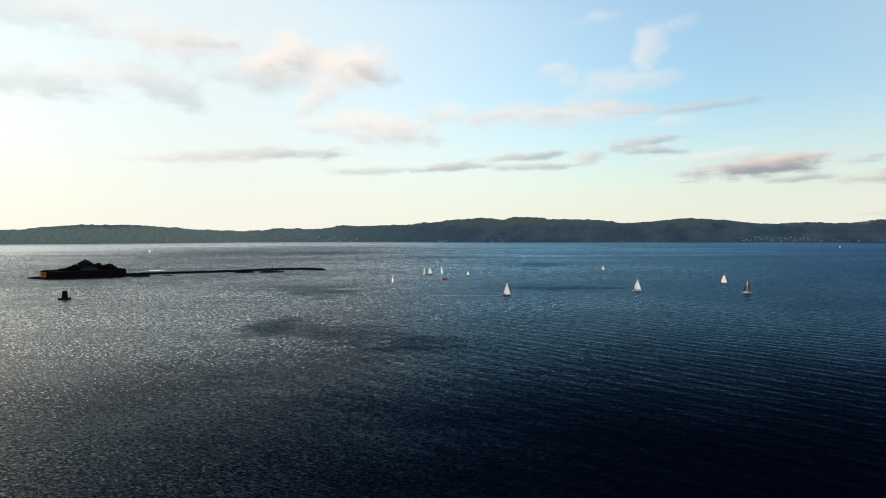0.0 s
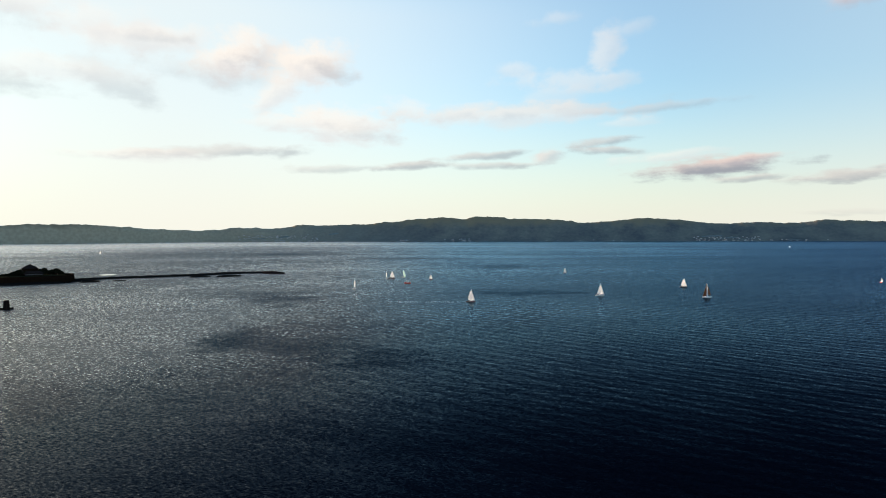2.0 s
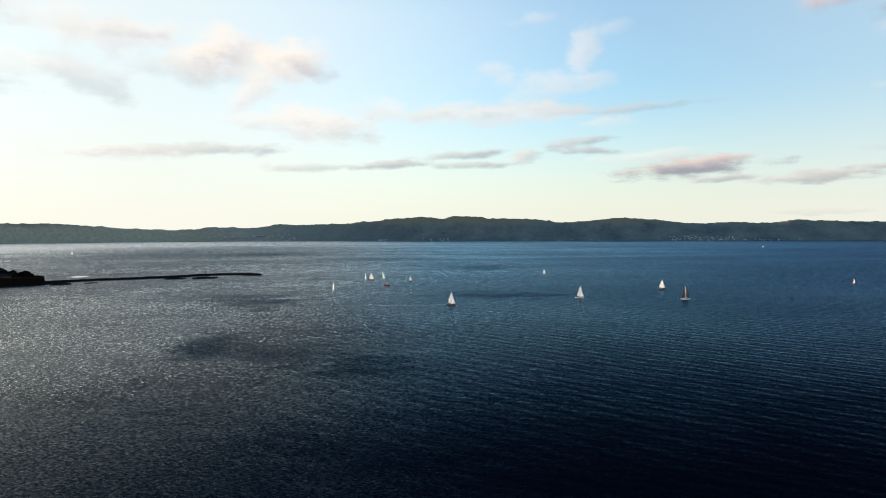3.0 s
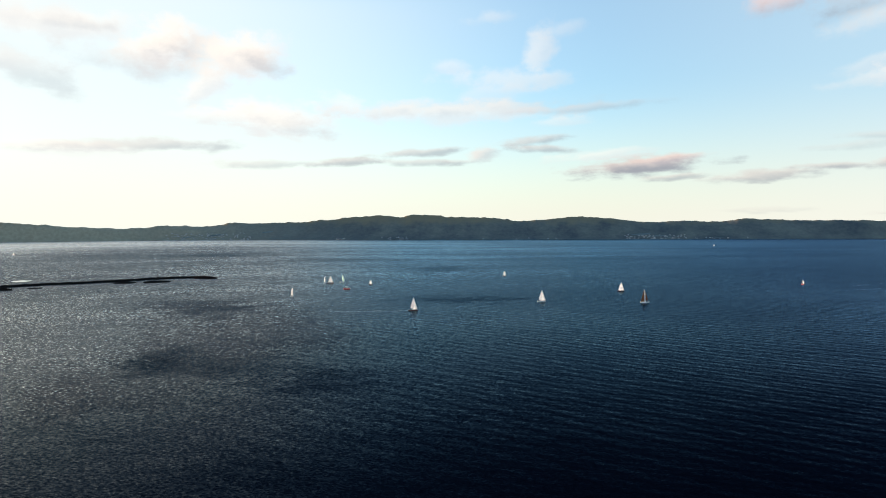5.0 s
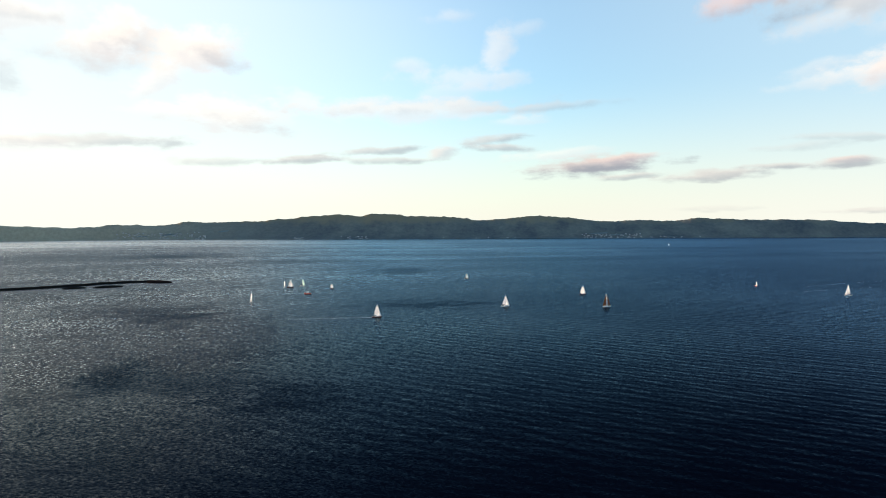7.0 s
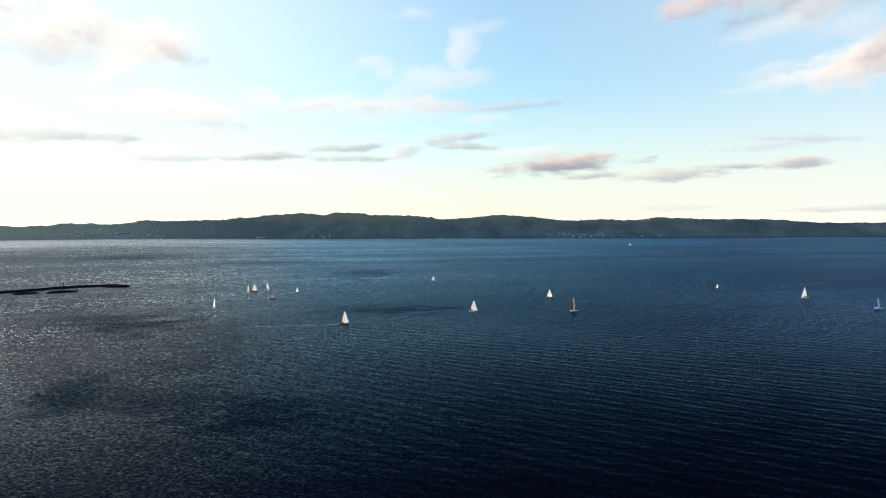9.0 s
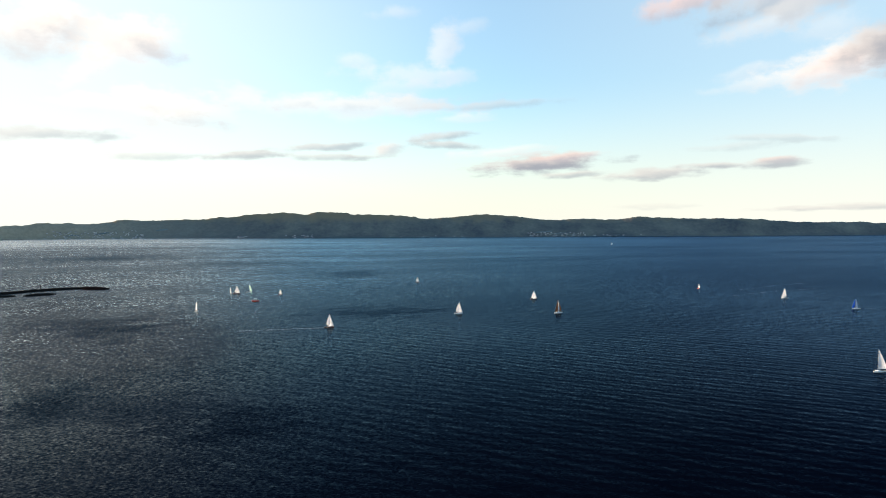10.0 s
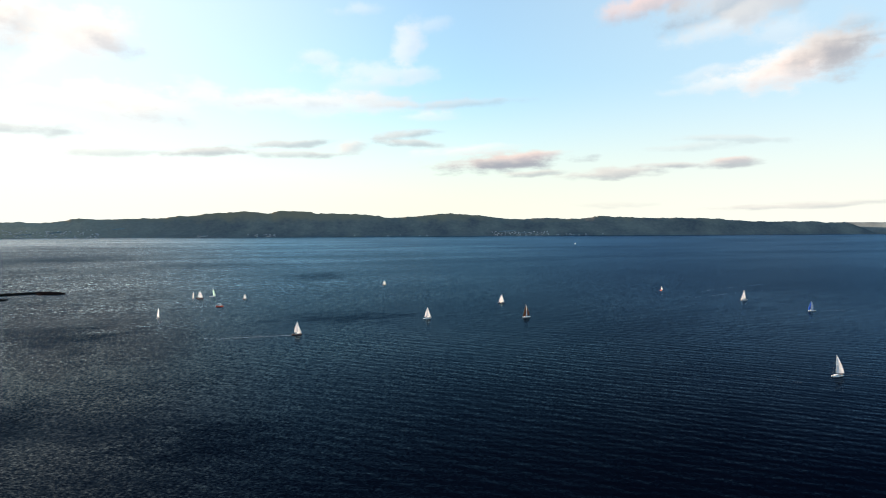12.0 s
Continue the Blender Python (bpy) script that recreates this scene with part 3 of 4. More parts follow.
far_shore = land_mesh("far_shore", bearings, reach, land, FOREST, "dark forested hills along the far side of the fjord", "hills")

bearings = np.arange(39.5, 62, 0.15)
depth = np.linspace(0, 1, 8)
land = np.array([[(-4 if d == 0 else min(1, (az - 39.5) / 2) * (80 + 8 * rumple(az, 5, 2, 4, 4)) * math.sin(d * 1.57)) for d in depth] for az in bearings])
reach = np.array([[5480 + 60 * d for d in depth] for az in bearings])
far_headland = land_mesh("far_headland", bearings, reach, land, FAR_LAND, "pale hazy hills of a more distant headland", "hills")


def far_village(az_low, az_high, d_low, d_high, count, seed, label, large=1.0):
    """Gabled houses scattered over a stretch of the far shore, too small to tell apart singly."""
    rng = random.Random(seed)
    verts, faces, tint = [], [], []
    for _ in range(count):
        az, d = rng.uniform(az_low, az_high), rng.uniform(d_low, d_high)
        r, z = land_height(az, d, float(skyline_top(np.array([az]))[0]))
        sx, sy, h = rng.uniform(5, 10) * large, rng.uniform(4, 7), rng.uniform(1.6, 3.2)
        m = pose(r * math.sin(radians(az)), r * math.cos(radians(az)), z - 1.5, 0, 0, -az + rng.uniform(-35, 35))
        k = len(verts)
        for x in (-sx / 2, sx / 2):
            for y, t in ((-sy / 2, 0), (sy / 2, 0), (sy / 2, h), (0, h + 1.8), (-sy / 2, h)):
                verts.append(m @ Vector((x, y, t + (1.5 if t else 0))))
        for f in ((0, 1, 2, 3, 4), (9, 8, 7, 6, 5), (0, 4, 9, 5), (1, 0, 5, 6), (2, 1, 6, 7)):
            faces.append([k + i for i in f])
            tint.append(0)
        for f in ((3, 2, 7, 8), (4, 3, 8, 9)):
            faces.append([k + i for i in f])
            tint.append(1)
    me = bpy.data.meshes.new("village_houses")
    me.from_pydata(verts, [], faces)
    me.materials.append(HOUSE_WHITE)
    me.materials.append(ROOF_FAR)
    me.polygons.foreach_set("material_index", tint)
    return tagged(new("village_houses", me), label, "houses", kind="stuff")


far_village(-25.5, -18.5, 0.03, 0.4, 110, 1, "pale houses scattered up the wooded far hillside")
far_village(-11.6, -10.6, 0.02, 0.08, 9, 2, "white waterfront sheds on the far shore", 2.0)
far_village(-7.4, -4.8, 0.02, 0.16, 16, 3, "small white houses along the far shore")
far_village(13.8, 18.8, 0.03, 0.26, 70, 4, "bright village houses on the far shore")
far_village(19.5, 23.5, 0.02, 0.12, 10, 5, "scattered houses by the far water's edge")
far_village(1, 12, 0.02, 0.1, 6, 7, "isolated boathouses along the far shore")


def far_field(az, d, half_az, half_d, label):
    """A cleared field draped over the far slope."""
    verts, faces = [], []
    n, k = 10, 5
    for i in range(n + 1):
        for j in range(k + 1):
            u, v = i / n * 2 - 1, j / k * 2 - 1
            a = az + half_az * u
            r, z = land_height(a, d + half_d * v * math.sqrt(max(0, 1 - u * u * 0.8)) + 0.03 * u, float(skyline_top(np.array([a]))[0]))
            verts.append((r * math.sin(radians(a)), r * math.cos(radians(a)), z + 1.6))
    for i in range(n):
        for j in range(k):
            q = i * (k + 1) + j
            faces.append((q, q + 1, q + k + 2, q + k + 1))
    me = bpy.data.meshes.new("field")
    me.from_pydata(verts, [], faces)
    me.materials.append(MEADOW)
    return tagged(new("field", me), label, "field", kind="structure")


for az, d, w, h in ((15.2, 0.28, 0.8, 0.035), (16.6, 0.20, 0.9, 0.03), (17.6, 0.12, 0.6, 0.03), (-11.0, 0.07, 0.35, 0.03), (-17.2, 0.42, 0.45, 0.03), (-21.5, 0.3, 0.5, 0.03), (-6.0, 0.1, 0.5, 0.02), (21.0, 0.08, 0.7, 0.02), (-23.5, 0.2, 0.5, 0.03)):
    far_field(az, d, w, h, "pale cleared field on the far hillside")

# ---- boats ----
def hull_rings(length, beam, free, draught, stern=0.75, steps=12):
    """Cross-sections of a yacht's hull, from the transom to the stem along +X."""
    rings = []
    for i in range(steps + 1):
        u = i / steps
        x = (u - 0.5) * length
        full = (stern + (1 - stern) * math.sin(min(u / 0.45, 1) * math.pi / 2)) if u < 0.45 else math.cos((u - 0.45) / 0.55 * math.pi / 2) ** 0.75
        half = max(beam / 2 * full, 0.03)
        sheer = free * (1 + 0.35 * (u - 0.35) ** 2 + 0.12 * u)
        deep = -draught * max(0.15, math.sin(min(max(u * 0.9 + 0.08, 0), 1) * math.pi))
        rake = 0.09 * length * max(0, u - 0.8) * 2
        pts = []
        for k in range(9):
            s = k / 8 * 2 - 1
            z = sheer - (sheer - deep) * (1 - abs(s) ** 2.2)
            pts.append((x + rake * max(z, 0) / free, half * math.copysign(abs(s) ** 0.55, s), z))
        rings.append(pts)
    return rings


def sail_mesh(tack, clew, head, belly, side, thick=0.03, rows=9, cols=6, roach=0.0):
    """A three-cornered sail, bellied to one side, with its cloth's thickness."""
    tack, clew, head = Vector(tack), Vector(clew), Vector(head)
    out = (clew - tack).cross(head - tack).normalized() * side
    bm = bmesh.new()
    sheets = []
    for off in (0, thick):
        sheet = []
        for r in range(rows + 1):
            v = r / rows
            a, b = tack.lerp(head, v), clew.lerp(head, v)
            b = b + (b - a).normalized() * roach * math.sin(v * math.pi) if (b - a).length > 1e-4 else b
            width = (b - a).length
            sheet.append([bm.verts.new(a.lerp(b, c / cols) + out * (belly * width * math.sin(c / cols * math.pi) ** 0.8 + off)) for c in range(cols + 1)])
        sheets.append(sheet)
    for n, sheet in enumerate(sheets):
        for r in range(rows):
            for c in range(cols):
                q = (sheet[r][c], sheet[r][c + 1], sheet[r + 1][c + 1], sheet[r + 1][c])
                bm.faces.new(q if n else q[::-1])
    return bm


def sailboat(x, y, heading, length, mast, label, hull_mat=WHITE_HULL, main_mat=WHITE_SAIL, jib_mat=WHITE_SAIL, boom_turn=14, side=1,
             spinnaker=None, jib=True, main=True, heel=0.0, group="sailing boats on the fjord", stripe=None, cabin=True, foot=0.40, staysail=None):
    """A keel boat under sail, bow along +X before it is turned."""
    boat = thing("sailboat", x, y, 0, heading, label, "sailboat", group)
    boat.rotation_euler = (radians(heel), 0, radians(heading))
    beam, free = length * 0.31, length * 0.105
    smooth(part("hull", loft(hull_rings(length, beam, free, length * 0.06)), hull_mat, boat))
    ring = [p for p in hull_rings(length, beam * 0.96, free, 0.1)]
    deck = loft([[(r[0][0], r[0][1], r[0][2] + 0.01), (r[0][0], 0, r[0][2] + 0.07), (r[-1][0], r[-1][1], r[-1][2] + 0.01), (r[0][0], 0, r[0][2] - 0.05)] for r in ring])
    part("deck", deck, DECK, boat, "pale teak deck")
    if stripe:
        part("boot_stripe", loft([[(p[0], p[1] * 1.012, min(max(p[2], 0.03), 0.16)) for p in r] for r in hull_rings(length * 1.003, beam, free, length * 0.06)]), stripe, boat, "dark waterline stripe")
    if cabin:
        bm = box(bmesh.new(), length * 0.34, beam * 0.52, free * 0.55, pose(length * 0.06, 0, free * 0.98), 0.08)
        coach = part("cabin", bm, WHITE_HULL, boat)
        for s in (-1, 1):
            part("cabin_window", box(bmesh.new(), length * 0.2, 0.03, free * 0.18, pose(length * 0.05, s * (beam * 0.26 + 0.004), free * 1.2), 0.01), TINTED, coach, "dark tinted cabin window")
        # a thin dark slab stands in for the shade of the cockpit recess
        bm = box(bmesh.new(), length * 0.24, beam * 0.5, 0.06, pose(-length * 0.27, 0, free * 1.06), 0.02)
        part("cockpit", bm, TIMBER, boat, "dark slab for the shaded cockpit well")
    step = Vector((length * 0.1, 0, free))
    head = Vector((length * 0.1 - mast * 0.012, 0, mast))
    part("mast", rod(bmesh.new(), step, head, length * 0.0085, length * 0.006), ALLOY, boat)
    spreader = bmesh.new()
    rod(spreader, step.lerp(head, 0.55) + Vector((0, -beam * 0.3, 0)), step.lerp(head, 0.55) + Vector((0, beam * 0.3, 0)), 0.03)
    part("spreader", spreader, ALLOY, boat)
    bow, aft = Vector((length * 0.5, 0, free * 1.25)), Vector((-length * 0.49, 0, free))
    part("forestay", rod(bmesh.new(), bow, head.lerp(step, 0.06), 0.012, sides=5), STEEL, boat)
    part("backstay", rod(bmesh.new(), aft, head, 0.012, sides=5), STEEL, boat)
    if main:
        goose = step.lerp(head, 0.10)
        a = radians(boom_turn) * side
        end = goose + Vector((-math.cos(a), math.sin(a), 0)) * length * foot
        part("boom", rod(bmesh.new(), goose, end, length * 0.007), ALLOY, boat)
        lift = Vector((0, 0, 0.12))
        smooth(part("mainsail", sail_mesh(goose + lift, end + lift, step.lerp(head, 0.985), 0.09, side, roach=length * 0.05), main_mat, boat))
    if jib:
        a = radians(boom_turn + 6) * side
        clew = Vector((length * 0.02, 0, free + 0.55)) + Vector((-math.cos(a) * 0.3, math.sin(a), 0)) * length * 0.12
        smooth(part("jib", sail_mesh(bow + Vector((-0.15, 0, 0.3)), clew, head.lerp(step, 0.10), 0.12, side), jib_mat, boat))
    if staysail:
        foot_at = step + Vector((1.1, side * 1.7, 0.9))
        smooth(part("staysail", sail_mesh(foot_at, foot_at + Vector((-1.1, side * 0.8, 0)), head.lerp(step, 0.04) + Vector((0.3, side * 1.0, 0)), 0.1, side, roach=0.35), staysail, boat, "narrow white staysail"))
    if spinnaker:
        tack, sheet = Vector((length * 0.62, side * length * 0.14, free + 0.9)), Vector((length * 0.36, -side * length * 0.26, free + 1.0))
        smooth(part("spinnaker", sail_mesh(tack, sheet, head.lerp(step, 0.05) + Vector((length * 0.08, 0, 0)), 0.42, side, rows=12, cols=10, roach=length * 0.09), spinnaker, boat))
        part("spinnaker_pole", rod(bmesh.new(), step.lerp(head, 0.14), tack, 0.04), ALLOY, boat)
    part("rudder", box(bmesh.new(), length * 0.05, 0.06, free * 1.3, pose(-length * 0.5, 0, -free * 0.6), 0.02), hull_mat, boat)
    return boat


def wake(boat, length, spread, width):
    """A thin pale trail astern, drawn out behind the transom."""
    bm = bmesh.new()
    for side in (-1, 1):
        rows = []
        for i in range(25):
            u = i / 24
            x = -boat_length(boat) / 2 - u * length
            y = side * (0.4 + spread * u) + 0.5 * noise.noise(Vector((u * 9, side, length)))
            w = width * (1 - 0.75 * u) * (0.6 + 0.6 * noise.noise(Vector((u * 14, side * 3, 1))))
            rows.append([bm.verts.new((x, y - w, 0.03)), bm.verts.new((x, y + w, 0.03))])
        for a, b in zip(rows, rows[1:]):
            bm.faces.new((a[0], a[1], b[1], b[0]))
    return part("wake", bm, FOAM, boat, "thin pale wake")


def boat_length(boat):
    return max(v.co.x for c in boat.children if c.name.startswith("hull") for v in c.data.vertices) * 2


# the yachts in the middle of the fjord
wake(sailboat(-53, 565, 5, 7.8, 11.6, "sailing yacht with dark red hull under full white sails", DARK_HULL, boom_turn=20, side=1), 70, 1.2, 0.5)
sailboat(65, 632, 12, 8.2, 11.4, "sailing yacht with white hull under full white sails", WHITE_HULL, boom_turn=26, side=1, stripe=NAVY_HULL)
sailboat(165, 733, 20, 8.4, 10.3, "sailing yacht with navy hull under full white sails", NAVY_HULL, boom_turn=18, side=1)
sailboat(160, 622, 205, 9.6, 13.2, "white-hulled yacht with tan sails and a narrow white staysail", WHITE_HULL, TAN_SAIL, TAN_SAIL, boom_turn=34, side=1, stripe=WOOD_HULL, staysail=WHITE_SAIL)
sailboat(449, 703, 170, 7.8, 12.4, "white-hulled yacht with bright white mainsail and jib", WHITE_HULL, boom_turn=16, side=-1, stripe=WOOD_HULL)
wake(sailboat(459, 608, 178, 8.2, 10.6, "yacht flying a large blue spinnaker beside a white mainsail", WHITE_HULL, spinnaker=BLUE_SAIL, jib=False, boom_turn=65, side=1, stripe=NAVY_HULL, foot=0.24), 40, 1.6, 0.16)
wake(sailboat(270, 361, 187, 8.0, 13.4, "white sailing yacht under a tall cream mainsail", WHITE_HULL, boom_turn=20, side=1, stripe=DARK_HULL, jib=False, foot=0.60), 18, 1.5, 0.14)
sailboat(51, 970, 8, 5.8, 7.6, "small yacht with white sails far out on the fjord", WOOD_HULL, boom_turn=20)
sailboat(408, 819, 262, 5.8, 6.2, "small red-hulled boat running with white sails spread wide", RED_HULL, boom_turn=62)
# the group between the skerry and the yachts
small = "dinghies near the skerry"
sailboat(-190, 844, 80, 5.5, 9.0, "slender dinghy with a narrow white sail", WHITE_HULL, jib=False, boom_turn=10, group=small, cabin=False)
sailboat(-183, 844, 10, 8.5, 10.0, "yacht with dark red hull and two pinkish sails", DARK_HULL, boom_turn=24, group=small)
sailboat(-171, 860, 345, 6.5, 10.5, "dinghy with a pale green half-moon spinnaker", WHITE_HULL, spinnaker=GREEN_SAIL, main=False, jib=False, group=small, cabin=False)
sailboat(-128, 827, 15, 5.0, 6.6, "small white-sailed boat with dark red hull", DARK_HULL, boom_turn=18, group=small)
sailboat(-190, 685, 76, 5.5, 9.6, "dinghy with a tall narrow white sail", WHITE_HULL, jib=False, boom_turn=8, group=small, cabin=False)
# far specks
sailboat(959, 2525, 10, 7, 7.5, "distant white sail near the far shore", WHITE_HULL)
sailboat(-1286, 1793, 80, 7, 9, "distant white sail beyond the fortress islet", WHITE_HULL)


def motor_boat(x, y, heading):
    boat = thing("motor_boat", x, y, 0, heading, "red motor boat with white wheelhouse under way", "motor boat")
    boat.scale = (0.8, 0.8, 1.1)
    smooth(part("hull", loft(hull_rings(9.5, 3.2, 1.15, 0.6, 0.9)), RED_HULL, boat))
    part("deck", loft([[(r[0][0], r[0][1], r[0][2]), (r[0][0], 0, r[0][2] + 0.08), (r[-1][0], r[-1][1], r[-1][2]), (r[0][0], 0, r[0][2] - 0.05)] for r in hull_rings(9.5, 3.1, 1.15, 0.1, 0.9)]), DECK, boat)
    house = part("wheelhouse", box(bmesh.new(), 3.6, 2.1, 1.8, pose(0.3, 0, 1.15), 0.12), WHITE_HULL, boat)
    for s in (-1, 1):
        part("side_window", box(bmesh.new(), 1.6, 0.04, 0.4, pose(0.9, s * 1.06, 2.3), 0.01), TINTED, house)
    part("windscreen", box(bmesh.new(), 0.04, 1.7, 0.6, pose(2.12, 0, 2.2), 0.01), TINTED, house)
    part("roof", box(bmesh.new(), 4.1, 2.4, 0.12, pose(0.3, 0, 2.95), 0.04), WHITE_HULL, boat)
    part("mast", rod(bmesh.new(), (-0.5, 0, 3.05), (-0.6, 0, 4.8), 0.05, 0.03), STEEL, boat)
    for s in (-1, 1):
        rail = bmesh.new()
        rod(rail, (-4.4, s * 1.35, 2.0), (4.0, s * 0.7, 2.3), 0.025, sides=6)
        for u in (-4.2, -2.2, -0.2, 1.8, 3.6):
            rod(rail, (u, s * (1.35 - max(u, -1) * 0.12), 1.2), (u, s * (1.35 - max(u, -1) * 0.12), 2.1), 0.02, sides=6)
        part("guard_rail", rail, STEEL, boat)
    return boat


motor_boat(-146, 761, 188)


def square_rigger(x, y, heading):
    """A clinker-built open boat with stems at both ends and one square sail."""
    boat = thing("square_sail_boat", x, y, 0, heading, "traditional dark wooden boat with a square brown sail", "sailboat")
    boat.scale = (0.78, 0.78, 0.8)
    rings = []
    for i in range(17):
        u = i / 16 * 2 - 1
        half = max(1.55 * (1 - abs(u) ** 2.4), 0.05)
        sheer = 1.45 + 1.1 * abs(u) ** 3.2
        rings.append([(u * 6.4, half * math.copysign(abs(s) ** 0.6, s), sheer - (sheer + 0.4) * (1 - abs(s) ** 2)) for s in [k / 4 - 1 for k in range(9)]])
    smooth(part("hull", loft(rings), TARRED, boat))
    for s in (-1, 1):
        strake = bmesh.new()
        for a, b in zip(rings, rings[1:]):
            rod(strake, (a[0][0], s * abs(a[0][1]), a[0][2]), (b[0][0], s * abs(b[0][1]), b[0][2]), 0.07, sides=5)
        part("gunwale", strake, TARRED, boat)
    for u in (-3.2, -1.2, 1.0, 3.0):
        part("thwart", box(bmesh.new(), 0.3, 2.2, 0.06, pose(u, 0, 1.38)), TARRED, boat)
    part("mast", rod(bmesh.new(), (0.2, 0, 0.2), (0.2, 0, 9.6), 0.11, 0.07), TIMBER, boat)
    yard = radians(18)
    c, s = math.cos(yard), math.sin(yard)
    part("yard", rod(bmesh.new(), (0.32 - 2.7 * c, -2.7 * s, 9.2), (0.32 + 2.7 * c, 2.7 * s, 9.2), 0.09), TIMBER, boat)
    bm = bmesh.new()
    sheets = []
    for off in (0.0, 0.04):
        sheets.append([[bm.verts.new((0.4 + w * c - s * (0.5 * math.sin(v * 3.14) + off), w * s + c * (0.5 * math.sin(v * 3.14) + off), 9.15 - v * 7.6))
                        for w in [(k / 6 - 0.5) * (5.0 + 1.7 * v) for k in range(7)]] for v in [r / 8 for r in range(9)]])
    for n, sheet in enumerate(sheets):
        for r in range(8):
            for k in range(6):
                q = (sheet[r][k], sheet[r][k + 1], sheet[r + 1][k + 1], sheet[r + 1][k])
                bm.faces.new(q if n else q[::-1])
    smooth(part("square_sail", bm, BROWN_SAIL, boat))
    part("steering_oar", rod(bmesh.new(), (-5.9, 0.5, 1.9), (-6.1, 0.5, -0.4), 0.06), TIMBER, boat)
    return boat


square_rigger(-422, 474, 40)


# ---- the fortress islet ----
ISLET = pose(-626, 738, 0, 0, 0, 40.5)      # local X along the islet, Y away from the open water in front


def islet_at(x, y, z=0.0):
    return ISLET @ Vector((x, y, z))


def rock_mound(name, cx, cy, half_x, half_y, top, mat, label, turn=40.5, flatness=3.0, seed=0.0, category="rock", n=64):
    """A low rocky island: a lobed outline, a broken flank and an uneven top."""
    rings = []
    for k in range(9):
        v = k / 8
        ring = []
        for i in range(n):
            a = i / n * math.tau
            lobe = 1 + 0.16 * noise.fractal(Vector((math.cos(a) * 1.6, math.sin(a) * 1.6, seed)), 1, 2, 4)
            shrink = (1 - v ** flatness * 0.96) if k else 1.03
            px, py = half_x * lobe * shrink * math.cos(a), half_y * lobe * shrink * math.sin(a)
            z = -1.5 if k == 0 else top * v ** 0.8 * (1 + 0.35 * noise.fractal(Vector((px * 0.15, py * 0.15, seed + 3)), 1, 2, 4))
            ring.append((px, py, z))
        rings.append(ring)
    ob = part(name, loft(rings), mat)
    ob.matrix_world = pose(cx, cy, 0, 0, 0, turn)
    return tagged(ob, label, category, kind="structure")


c = islet_at(-5, -2)
rock_mound("islet_rock", c.x, c.y, 54, 44, 3.0, ROCK, "low dark rock shore of the fortress islet", category="islet")
c = islet_at(0, 2)


def fortress(cx, cy):
    """A ring wall of dressed stone with a flat walk, over a rampart of turf."""
    fort = thing("fortress", cx, cy, 2.2, 40.5, "low stone fortress wall ringing the islet, sunlit at one end", "fortress")
    wall_h, thick = 6.2, 2.6
    corners = []
    for i in range(20):
        a = i / 20 * math.tau + 0.08
        corners.append((49.5 * math.copysign(abs(math.cos(a)) ** 0.62, math.cos(a)), 33 * math.copysign(abs(math.sin(a)) ** 0.62, math.sin(a))))
    for i, (p, q) in enumerate(zip(corners, corners[1:] + corners[:1])):
        p, q = Vector(p), Vector(q)
        d = (q - p)
        n = Vector((d.y, -d.x)).normalized()
        if n.dot(p) < 0:
            n = -n
        foot, lean = 0.9, 0.0
        bm = bmesh.new()
        quad = [p + n * foot, q + n * foot, q - n * thick, p - n * thick]
        lid = [p, q, q - n * thick, p - n * thick]
        lo, hi = [bm.verts.new((v.x, v.y, -1.5)) for v in quad], [bm.verts.new((v.x, v.y, wall_h)) for v in lid]
        bm.faces.new(lo[::-1]), bm.faces.new(hi)
        for k in range(4):
            bm.faces.new((lo[k], lo[(k + 1) % 4], hi[(k + 1) % 4], hi[k]))
        bmesh.ops.recalc_face_normals(bm, faces=bm.faces)
        mid = (p + q) / 2
        # the western end facets get the colour with painted sunlight
        sunlit_end = mid.x < -40 and mid.y < -6
        side = part("wall", bm, SUNLIT_STONE if sunlit_end else STONE, fort, "orange end of the wall, sunlight painted on" if sunlit_end else "")
        turn = math.degrees(math.atan2(d.y, d.x))
        part("coping", box(bmesh.new(), d.length + 0.3, thick + 0.5, 0.45, pose(mid.x - n.x * thick / 2, mid.y - n.y * thick / 2, wall_h + 0.004, 0, 0, turn), 0.08), STONE, side)
        # solid dark blocks stand in for the shade inside the openings
        for u in (-0.28, 0.28):
            e = mid + d * u + n * 0.42
            part("gun_slit", box(bmesh.new(), 1.3, 0.5, 1.0, pose(e.x, e.y, wall_h * 0.55, 0, 0, turn), 0.05), TARRED, side, "dark block for a shaded embrasure")
    rings = [[(x * s, y * s, z) for x, y in corners] for s, z in ((0.95, 3), (0.95, wall_h - 1.6), (0.8, wall_h - 0.8), (0.5, wall_h + 0.5))]
    part("rampart", loft(rings), TURF, fort, "grassed rampart behind the wall")
    return fort


fortress(c.x, c.y)


